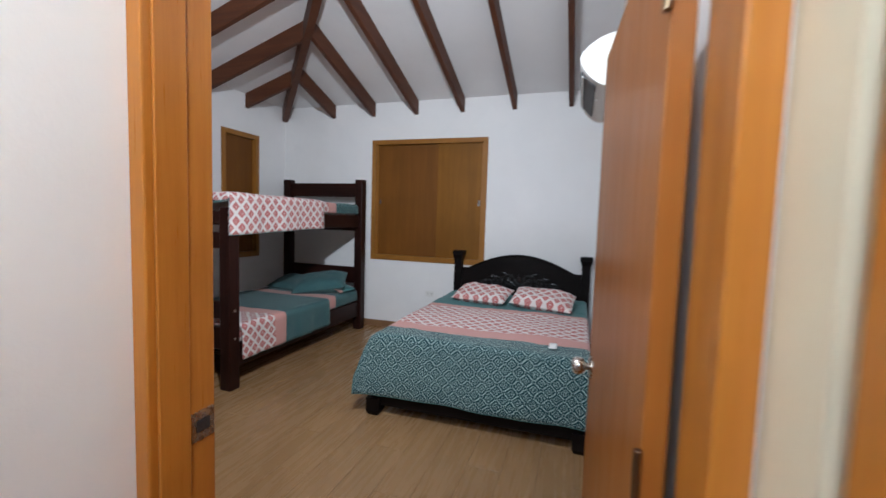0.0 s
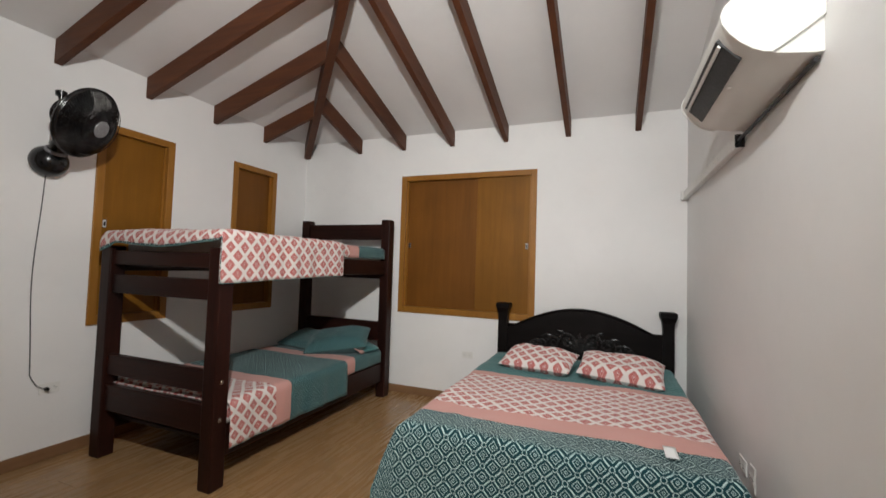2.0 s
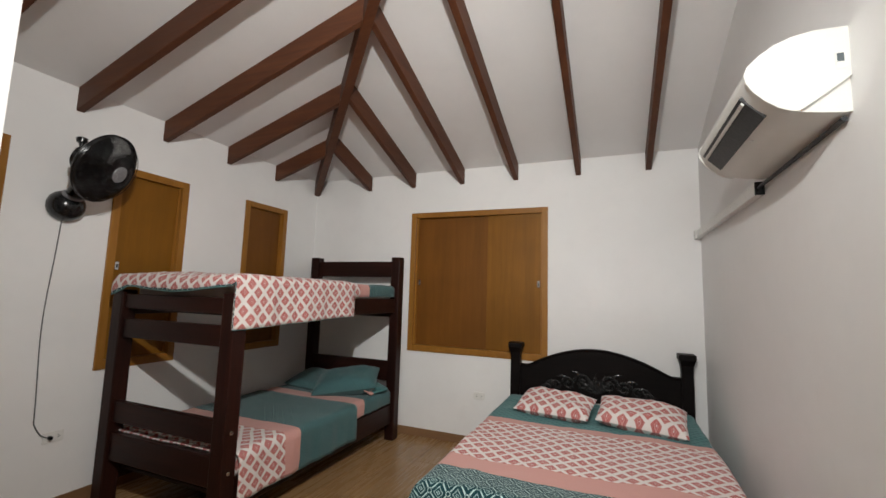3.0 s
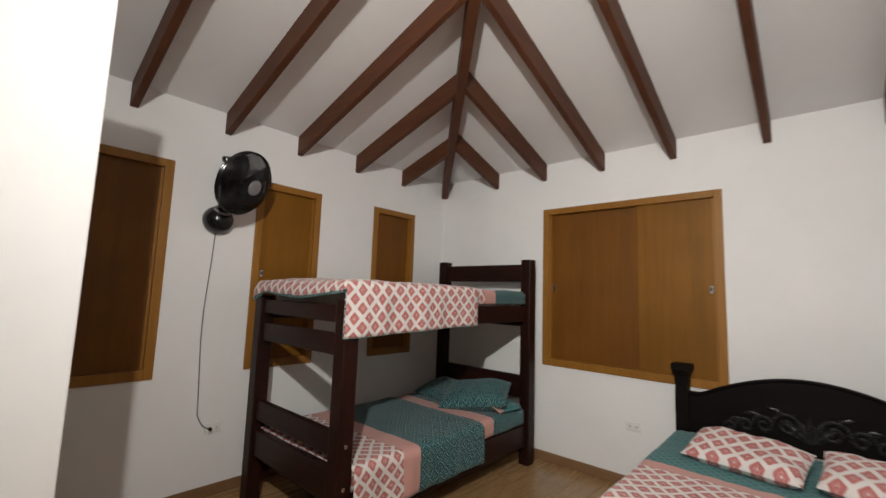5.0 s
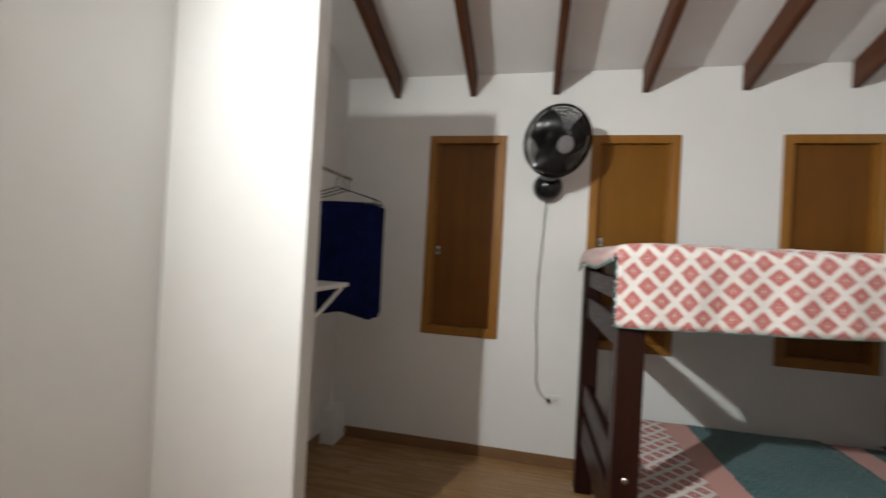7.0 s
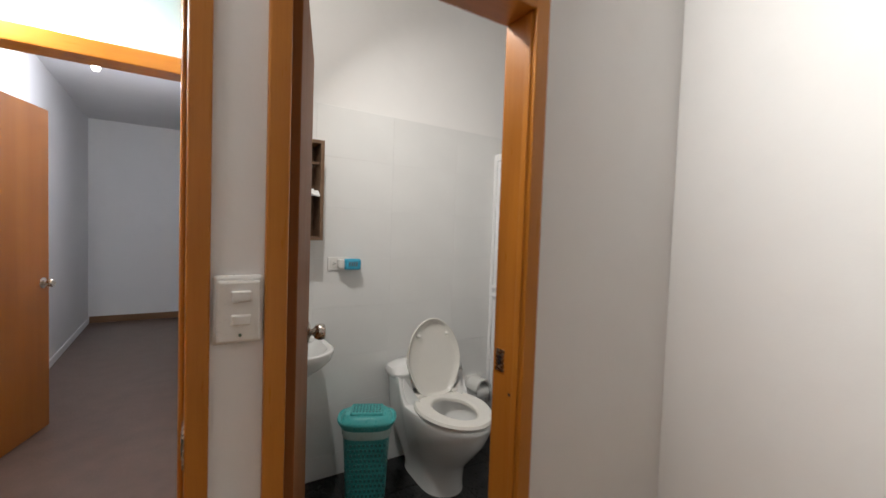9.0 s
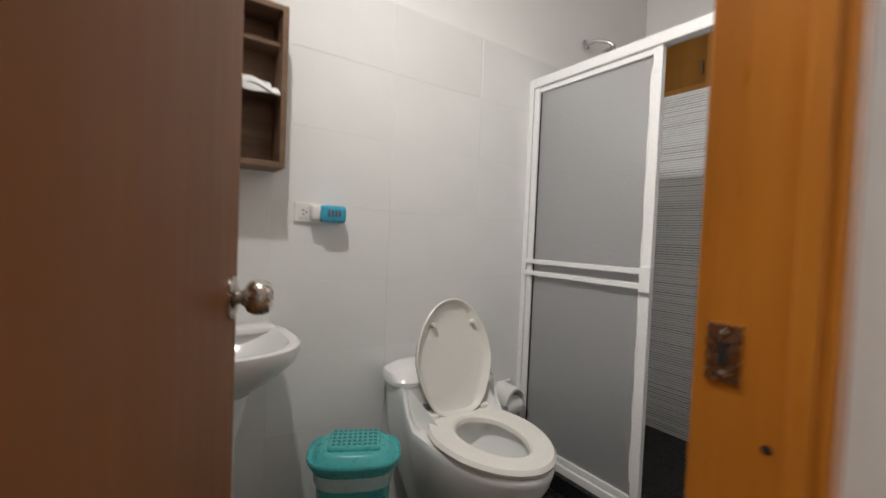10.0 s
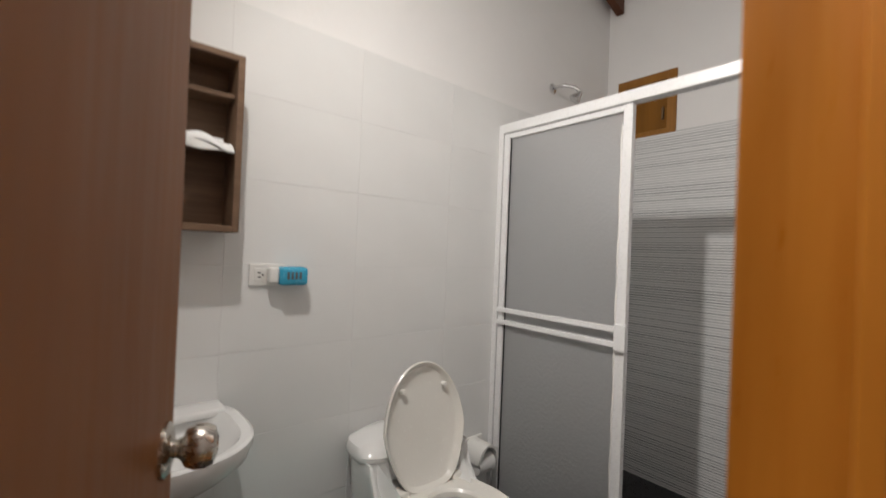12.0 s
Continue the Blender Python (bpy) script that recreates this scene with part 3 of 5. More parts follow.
leaf("door_leaf", "open orange-brown wooden door with a steel knob", 0.785, 1.975, 0.038, Matrix.Translation((0.562, YS + 0.022, 0)) @ pose(0, 0, 0, 0, 0, 94), LEAF, True)
leaf("bathroom_door_leaf", "open brown wooden bathroom door with round steel knob", 0.612, 1.975, 0.032, Matrix.Translation((-0.478, 1.050, 0)) @ pose(0, 0, 0, 0, 0, 180 + 72.7), BATHLEAF, True, 0.056, 1.014)
hall_leaf = leaf("hall_door_leaf", "brown wooden door ajar in the hall", 0.80, 2.08, 0.038, Matrix.Translation((XE - 0.01, -0.95, 0)) @ pose(0, 0, 0, 0, 0, 270 - 17), LEAF, True)

for name, a, b, xe in (("door_3", 0.0, 0.845, XE - 0.04), ("door_4", -1.80, -0.92, XE)):
    d = thing(name, "wooden door frame in the hall's wall", "door frame", (0, 0, 0), kind="structure")
    part("jamb", boxed(xe - 0.012, XE + 0.15, a, a + 0.05, 0, 2.12, bev=0.004), FRAME, d)
    part("jamb", boxed(xe - 0.012, XE + 0.15, b - 0.05, b, 0, 2.12, bev=0.004), FRAME, d)
    part("head", boxed(xe - 0.012, XE + 0.15, a + 0.05, b - 0.05, 2.07, 2.12, bev=0.004), FRAME, d)
    part("door_panel", boxed(XE + 0.09, XE + 0.13, a + 0.05, b - 0.05, 0, 2.07), LEAF, d)
d = thing("door_5", "wooden frame with a glass transom across the hall", "door frame", (0, 0, 0), kind="structure")
part("jamb", boxed(HX, HX + 0.04, -0.16, -0.04, 0, 2.40, bev=0.004), FRAME, d)
part("jamb", boxed(XE - 0.04, XE, -0.16, -0.04, 0, 2.40, bev=0.004), FRAME, d)
part("transom_bar", boxed(HX + 0.04, XE - 0.04, -0.16, -0.04, 1.985, 2.05, bev=0.004), FRAME_H, d)
part("head", boxed(HX + 0.04, XE - 0.04, -0.16, -0.04, 2.36, 2.40, bev=0.004), FRAME_H, d)
g = part("transom_pane", boxed(HX + 0.04, XE - 0.04, -0.103, -0.097, 2.05, 2.36), TRANSOM, d)
g.visible_shadow = False


# ---- cloth ----
def cloth(name, fn, nu, nv, u0, u1, v0, v1, material, parent=None, thick=0.008):
    """A sheet over fn(u, v) with its true lengths as UV."""
    bm = bmesh.new()
    layer = bm.loops.layers.uv.new("UVMap")
    grid = [[bm.verts.new(fn(u0 + (u1 - u0) * i / nu, v0 + (v1 - v0) * j / nv)) for j in range(nv + 1)] for i in range(nu + 1)]
    for i in range(nu):
        for j in range(nv):
            f = bm.faces.new((grid[i][j], grid[i + 1][j], grid[i + 1][j + 1], grid[i][j + 1]))
            f.smooth = True
            for lp, (a, b) in zip(f.loops, ((i, j), (i + 1, j), (i + 1, j + 1), (i, j + 1))):
                lp[layer].uv = (u0 + (u1 - u0) * a / nu, v0 + (v1 - v0) * b / nv)
    me = bpy.data.meshes.new(name)
    bm.to_mesh(me)
    bm.free()
    me.materials.append(material)
    ob = new(name, me)
    if thick:
        s = ob.modifiers.new("thickness", "SOLIDIFY")
        s.thickness, s.offset = thick, 0.0
    if parent:
        ob.parent = parent
    return ob


def hem(ob, fn, u0, u1, v0, v1, material, r=0.0045):
    """A stitched hem along a cloth's lower edge, as its part."""
    pts = [fn(u0 + (u1 - u0) * i / 80, v0 + (v1 - v0) * i / 80) for i in range(81)]
    part("hem", tube(pts, r, 6), material, ob, "", True)


def hang(over, r=0.035):
    """How far out and down cloth lies that reaches past an edge by over."""
    if over <= 0:
        return 0.0, 0.0
    a = min(over / r, math.pi / 2)
    return r * math.sin(a), r * (1 - math.cos(a)) + max(0.0, over - r * math.pi / 2)


def wrinkle(x, y, amount, scale=3.0):
    return amount * noise.noise(Vector((x * scale, y * scale, 1.7))) + amount * 0.4 * noise.noise(Vector((x * scale * 3.1, y * scale * 3.1, 5.2)))


def pillow(name, label, w, d, h, m, material, uv0=(0, 0)):
    """A stuffed pillow case with pinched corners; its seam is a part."""
    def side(sign):
        def fn(u, v):
            a, b = 2 * u / w, 2 * v / d
            puff = max(0.0, (1 - a ** 4) * (1 - b ** 4)) ** 0.55
            pin = 1 - 0.07 * (1 - abs(a * b)) * (abs(a) ** 3 + abs(b) ** 3) * 0.5
            z = sign * h / 2 * puff + wrinkle(u + uv0[0], v + sign, 0.022, 6) * puff
            return (u * pin, v * pin, z + h / 2)
        return fn
    p = thing(name, label, "pillow", m)
    cloth("pillow_top", side(1), 36, 24, -w / 2, w / 2, -d / 2, d / 2, material, p, 0)
    cloth("pillow_underside", side(-1), 24, 16, -w / 2, w / 2, -d / 2, d / 2, material, p, 0)
    return p


# ---- double bed ----
def double_bed():
    bed = thing("double_bed", "dark carved wooden double bed against the wall", "bed", (0, 0, 0))
    yh = 5.27
    for x in (-0.905, 0.545):
        post = loft([[(x + sx * w, yh + sy * w, z) for sx, sy in ((-1, -1), (1, -1), (1, 1), (-1, 1))] for w, z in
                     ((0.045, 0), (0.045, 0.80), (0.043, 0.90), (0.047, 0.97), (0.060, 1.015), (0.066, 1.02), (0.066, 1.06), (0.058, 1.066))])
        part("head_post", post, EBONY, bed)
    top = []
    for i in range(41):
        x = -0.86 + 1.36 * i / 40
        t = min(1.0, abs(x + 0.18) / 0.60)
        top.append((x, 0.868 + 0.182 * (0.5 + 0.5 * math.cos(math.pi * t)) ** 0.45))
    part("headboard", prism(top + [(0.50, 0.30), (-0.86, 0.30)], yh - 0.018, yh + 0.018), EBONY, bed)
    arch = [(x, yh - 0.02, z - 0.012) for x, z in top]
    part("headboard_moulding", tube(arch, 0.010, 8), EBONY, bed, smooth=True)
    # carved scrolls and leaves
    for s in (-1, 1):
        for k, (cx, cz, r0, turns) in enumerate(((0.11, 0.745, 0.078, 1.5), (0.235, 0.725, 0.060, 1.4), (0.34, 0.70, 0.046, 1.2), (0.425, 0.675, 0.034, 1.1))):
            pts = []
            for i in range(26):
                a = turns * 2 * math.pi * i / 25
                r = r0 * (1 - 0.8 * i / 25)
                pts.append((-0.18 + s * (cx + r * math.cos(a)), yh - 0.026, cz + r * math.sin(a)))
            part("carved_scroll", tube(pts, 0.015, 8), CARVED_SHEEN, bed, smooth=True)
    for a in (-50, -25, 0, 25, 50):
        rings = []
        for i in range(9):
            t = i / 8
            w = 0.029 * math.sin(math.pi * min(1, t + 0.06)) + 0.001
            c = Vector((-0.18 + math.sin(radians(a)) * 0.19 * t, yh - 0.026, 0.655 + math.cos(radians(a)) * 0.19 * t))
            rings.append([c + Vector((w * math.cos(q) * math.cos(radians(a)), 0.012 * math.sin(q), -w * math.cos(q) * math.sin(radians(a)))) for q in [2 * math.pi * j / 8 for j in range(8)]])
        part("carved_leaf", loft(rings), CARVED_SHEEN, bed, smooth=True)
    for s in (-1, 1):
        for k, (x0, z0, lean) in enumerate(((0.13, 0.80, 40), (0.25, 0.775, 62), (0.35, 0.735, 78))):
            rings = []
            for i in range(8):
                t = i / 7
                w = 0.017 * math.sin(math.pi * min(1, t + 0.06)) + 0.001
                a = radians(lean + 25 * t)
                c = Vector((-0.18 + s * (x0 + math.sin(a) * 0.10 * t), yh - 0.024, z0 + math.cos(a) * 0.10 * t))
                rings.append([c + Vector((s * w * math.cos(q) * math.cos(a), 0.011 * math.sin(q), -w * math.cos(q) * math.sin(a))) for q in [2 * math.pi * j / 8 for j in range(8)]])
            part("carved_leaf", loft(rings), CARVED_SHEEN, bed, smooth=True)
    part("side_rail", boxed(-0.93, -0.895, 3.14, yh, 0.12, 0.32, bev=0.006), EBONY, bed)
    part("side_rail", boxed(0.52, 0.555, 3.14, yh, 0.12, 0.32, bev=0.006), EBONY, bed)
    part("foot_rail", boxed(-0.93, 0.555, 3.115, 3.155, 0.075, 0.24, bev=0.008), EBONY, bed)
    for x in (-0.905, 0.525):
        part("foot", loft([[(x + sx * w, 3.14 + sy * w, z) for sx, sy in ((-1, -1), (1, -1), (1, 1), (-1, 1))] for w, z in ((0.035, 0), (0.05, 0.03), (0.05, 0.13))]), EBONY, bed)
    part("slat_base", boxed(-0.895, 0.52, 3.155, yh - 0.02, 0.20, 0.235), DARK_X, bed)
    return bed


double_bed()
MX0, MX1, MY0, MY1, MZ = -0.88, 0.515, 3.15, 5.24, 0.595
mat1 = thing("mattress", "double mattress under the printed bedding", "mattress", (0, 0, 0))
part("mattress_body", boxed(MX0, MX1, MY0, MY1, 0.236, MZ - 0.008, bev=0.04, seg=3), MATTRESS, mat1, smooth=True)

QUILT = woven("double_quilt_print", [(0.0, "sheet"), (0.93, "pink"), (1.02, "diamond"), (1.74, "pink"), (1.925, "teal")])
QV = 5.24


def quilt(u, v):
    """u across from the bed's middle, v from its head."""
    mid = (MX0 + MX1) / 2
    half = (MX1 - MX0) / 2 + 0.012
    over_s = abs(u) - half
    over_f = v - (QV - MY0) - 0.008
    so, sd = hang(over_s)
    fo, fd = hang(over_f)
    sgn = 1 if u > 0 else -1
    x = mid + sgn * (min(abs(u), half) + so)
    y = QV - (min(v, QV - MY0 + 0.008) + fo)
    if over_s > 0 and over_f > 0:
        d = max(sd, fd)
        k = min(sd, fd) / max(d, 1e-6)
        x += sgn * 0.11 * k * d / 0.4
        y -= 0.10 * k * d / 0.4
    else:
        d = sd + fd
    ripple = math.sin(u * 17 + 1.3) * 0.5 + math.sin(u * 7.3) + 0.6 * noise.noise(Vector((u * 4, 0, 3)))
    if over_f > 0:
        y -= (0.012 * ripple + 0.035) * min(1, fd / 0.35)
    if over_s > 0:
        x += sgn * (0.008 * (math.sin(v * 15) + math.sin(v * 6.1)) + 0.012) * min(1, sd / 0.3)
    z = MZ + 0.006 - d + (wrinkle(u, v, 0.014, 3.0) if d < 0.02 else 0.0)
    return (x, y, max(z, 0.02))


q = cloth("bed_quilt", quilt, 100, 120, -1.02, 0.94, 0.12, 2.545, QUILT)
HEMCLOTH = plain("hem_cloth", (0.10, 0.24, 0.24), 0.9)
HEMPALE = plain("pale_hem_cloth", (0.62, 0.50, 0.47), 0.9)
hem(q, quilt, -1.0, 0.92, 2.545, 2.545, HEMCLOTH)
hem(q, quilt, -1.02, -1.02, 0.2, 2.545, HEMCLOTH)
hem(q, quilt, 0.94, 0.94, 0.2, 2.545, HEMCLOTH)
tagged(q, "pink diamond and teal patterned quilt on the double bed", "bedspread")
tag = cloth("paper_tag", lambda u, v: (0.325 + u, 3.29 + v, MZ + 0.022 + wrinkle(0.6 + u, 2.0 - v, 0.004, 3)), 3, 5, -0.026, 0.026, -0.07, 0.055, PAPER, None, 0.002)
tagged(tag, "small white paper tag lying on the quilt", "tag")
DIAMONDS = woven("pillow_print", [(-5.0, "diamond")], 0.105)
TEALS = woven("teal_pillow_print", [(-5.0, "fine")], 0.085)
pillow("pillow", "pink diamond patterned pillow on the double bed", 0.56, 0.36, 0.14, Matrix.Translation((-0.45, 4.62, MZ + 0.02)) @ pose(0, 0, 0, 13, 0, -9), DIAMONDS)
pillow("pillow", "pink diamond patterned pillow on the double bed", 0.58, 0.37, 0.15, Matrix.Translation((0.15, 4.57, MZ + 0.02)) @ pose(0, 0, 0, 15, 4, -5), DIAMONDS, (3, 1))


# ---- bunk bed ----
BX0, BX1, BY0, BY1 = -3.255, -2.185, 3.075, 5.145      # post centres


def bunk():
    b = thing("bunk_bed", "dark-stained heavy wooden bunk bed in the corner", "bunk bed", (0, 0, 0))
    for x, y, h in ((BX0, BY0, 1.475), (BX1, BY0, 1.475), (BX0, BY1, 1.89), (BX1, BY1, 1.89)):
        w = 0.052
        part("post", boxed(x - w, x + w, y - w, y + w, 0, h, bev=0.008, seg=2), DARK, b)
    w = 0.052
    for z0, z1 in ((0.325, 0.505), (0.575, 0.715), (1.145, 1.275), (1.345, 1.445)):
        part("foot_rail", boxed(BX0 + w, BX1 - w, BY0 - 0.03, BY0 + 0.015, z0, z1, bev=0.007), DARK_X, b)
    for z0, z1 in ((0.20, 0.36), (0.585, 0.79), (1.25, 1.44), (1.675, 1.845)):
        part("head_rail", boxed(BX0 + w, BX1 - w, BY1 - 0.03, BY1 + 0.015, z0, z1, bev=0.007), DARK_X, b)
    for x in (BX0, BX1):
        part("side_rail", boxed(x - 0.022, x + 0.022, BY0 + w, BY1 - w, 0.17, 0.36, bev=0.007), DARK_Y, b)
        part("side_rail", boxed(x - 0.022, x + 0.022, BY0 + w, BY1 - w, 1.30, 1.445, bev=0.007), DARK_Y, b)
    for z in (0.25, 1.33):
        part("slat_base", boxed(BX0 + 0.022, BX1 - 0.022, BY0 + w, BY1 - w, z, z + 0.02), DARK_Y, b)
    for x, y, z, a in ((BX1 + w, BY0, 0.42, 90), (BX1 + w, BY0, 0.65, 90)):
        part("bolt_head", moved(lathe([(0.012, 0), (0.012, 0.002), (0.008, 0.005)], 14), Matrix.Translation((x, y, z)) @ pose(0, 0, 0, 0, 90, 0)), STEEL, b)
    return b


bunk()
for z0, z1, lab in ((0.271, 0.50, "single mattress on the lower bunk"), (1.351, 1.565, "single mattress on the upper bunk")):
    t = thing("mattress", lab, "mattress", (0, 0, 0))
    part("mattress_body", boxed(BX0 + 0.03, BX1 - 0.03, BY0 + 0.06, BY1 - 0.06, z0, z1, bev=0.035, seg=3), MATTRESS, t, smooth=True)

LOWER = woven("lower_bunk_print", [(-1.0, "diamond"), (0.46, "pink"), (0.61, "fine"), (1.37, "pink"), (1.53, "fine")])
UPPER = woven("upper_bunk_print", [(-1.0, "teal"), (-0.105, "diamond"), (1.36, "pink"), (1.52, "fine")])


def bunk_sheet(top, edge):
    """u from the wall side across, v from the foot."""
    def fn(u, v):
        over = u - (BX1 + edge - BX0)
        o, d = hang(over, 0.03)
        x = BX0 + min(u, BX1 + edge - BX0) + o
        if d > 0.02:
            x += (0.006 * math.sin(v * 16) + 0.004 * math.sin(v * 41)) * min(1, d / 0.15) + 0.006
        return (x, BY0 + v, top - d + (wrinkle(u + top, v, 0.010, 2.8) if d < 0.02 else 0))
    return fn


# lower bunk: fitted sheet, and the folded cover that hangs over the side
tagged(cloth("fitted_sheet", bunk_sheet(0.508, -0.02), 48, 70, 0.03, 1.20, 0.02, 1.99, LOWER), "teal and pink fitted sheet on the lower bunk", "sheet")
lower_cover = bunk_sheet(0.520, 0.035)
q = cloth("bunk_cover", lower_cover, 56, 56, 0.03, 1.405, 0.055, 1.30, LOWER)
hem(q, lower_cover, 1.405, 1.405, 0.055, 1.30, HEMCLOTH)
hem(q, lower_cover, 0.03, 1.405, 1.30, 1.30, HEMCLOTH)
tagged(q, "pink and teal cover hanging over the lower bunk's side", "bedspread")
# upper bunk
tagged(cloth("fitted_sheet", bunk_sheet(1.576, -0.02), 40, 60, 0.03, 1.182, 0.02, 1.99, UPPER), "teal sheet on the upper bunk", "sheet")


def upper_cover(u, v):
    """Lies on the mattress, falls over the side, and over the foot rail."""
    over = u - (BX1 + 0.06 - BX0)
    o, d = hang(over, 0.03)
    x = BX0 - 0.02 + min(u, BX1 + 0.06 - BX0) + o
    side = min(1.0, d / 0.05)
    if d > 0.02:
        x += (0.008 * math.sin(v * 13) + 0.004 * math.sin(v * 37)) * min(1, d / 0.15) + 0.008
    foot = max(0.0, -v - 0.02)
    fo, fd = hang(foot, 0.04)
    y_top = BY0 + max(v, -0.02) - fo - 0.02 * min(1.0, fd / 0.05)
    y = (1 - side) * y_top + side * (BY0 + max(v, -0.075))
    mound = 0.022 * math.sin(math.pi * min(1.0, max(0.0, u / 1.13))) ** 0.6 * min(1.0, max(0.0, (v + 0.05) / 0.25))
    drop = max(d, fd * (1 - side) * (0.75 + 0.35 * math.sin(math.pi * min(1.0, u / 1.1)) + 0.9 * max(0.0, 1 - u / 0.16)))
    hemline = 0.03 * d / 0.25 * max(0.0, 1 - v) if d > 0.02 else 0.0
    return (x, y, 1.585 + mound * (1 - side) - drop - hemline + (wrinkle(u, v, 0.014, 3.2) if d < 0.02 else 0))


q = cloth("bunk_cover", upper_cover, 64, 64, 0.0, 1.437, -0.135, 1.165, UPPER)
hem(q, upper_cover, 1.437, 1.437, -0.07, 1.165, HEMCLOTH)
hem(q, upper_cover, 0.0, 1.10, -0.135, -0.135, HEMCLOTH)
hem(q, upper_cover, 0.0, 1.437, 1.165, 1.165, HEMPALE)
tagged(q, "pink diamond patterned cover hanging from the upper bunk", "bedspread")
pillow("pillow", "teal patterned pillow on the lower bunk", 0.58, 0.40, 0.15, Matrix.Translation((-2.92, 4.86, 0.50)) @ pose(0, 0, 0, 12, 0, -8), TEALS)
pillow("pillow", "teal patterned pillow leaning on the lower bunk's headboard", 0.62, 0.42, 0.19, Matrix.Translation((-2.50, 4.80, 0.525)) @ pose(0, 0, 0, 16, -8, 24), TEALS, (1, 4))
fold = cloth("folded_sheet", lambda u, v: (-2.31 + u + 0.02 * math.sin(v * 20), 4.84 + v, 0.53 + 0.055 * math.sin(math.pi * min(1, max(0, (u + 0.15) / 0.3))) + wrinkle(u, v, 0.012, 7)), 20, 20, -0.15, 0.15, -0.16, 0.17, woven("fold_print", [(-5, "pink"), (-0.06, "sheet")]))
tagged(fold, "crumpled pink and teal sheet beside the pillow", "sheet")


# ---- bedroom fixtures ----
def outlet(name, label, m, w=0.115, h=0.07):
    """A wall plate with two sockets; x across, z up, y into the wall."""
    o = thing(name, label, "socket", m)
    plate = part("plate", boxed(-w / 2, w / 2, -0.009, -0.0005, -h / 2, h / 2, bev=0.003), WHITEPLASTIC, o)
    for sx in (-1, 1):
        cx = sx * w * 0.22
        sock = part("socket_face", boxed(cx - 0.016, cx + 0.016, -0.0115, -0.009, -0.02, 0.02, bev=0.001), WHITEPLASTIC, plate)
        for dz, ww in ((0.007, 0.0035), (-0.007, 0.0035)):
            part("slot", boxed(cx - 0.006, cx + 0.003, -0.0122, -0.0114, dz - ww / 2, dz + ww / 2), DARKVENT, plate)
        part("slot", moved(lathe([(0.003, 0), (0.003, 0.001)], 10), Matrix.Translation((cx + 0.009, -0.0115, 0)) @ pose(0, 0, 0, 90, 0, 0)), DARKVENT, plate)
    return o


outlet("wall_socket", "white double wall socket low on the wall", pose(-1.30, YN, 0.49))
outlet("wall_socket", "white double wall socket with the fan's plug", Matrix.Translation((XW, 2.87, 0.485)) @ pose(0, 0, 0, 0, 0, 90))
outlet("wall_socket", "white double wall socket beside the bed", Matrix.Translation((XE, 3.70, 0.46)) @ pose(0, 0, 0, 0, 0, -90))
outlet("wall_socket", "white double wall socket beside the bed", Matrix.Translation((XE, 3.55, 0.46)) @ pose(0, 0, 0, 0, 0, -90), 0.075, 0.115)


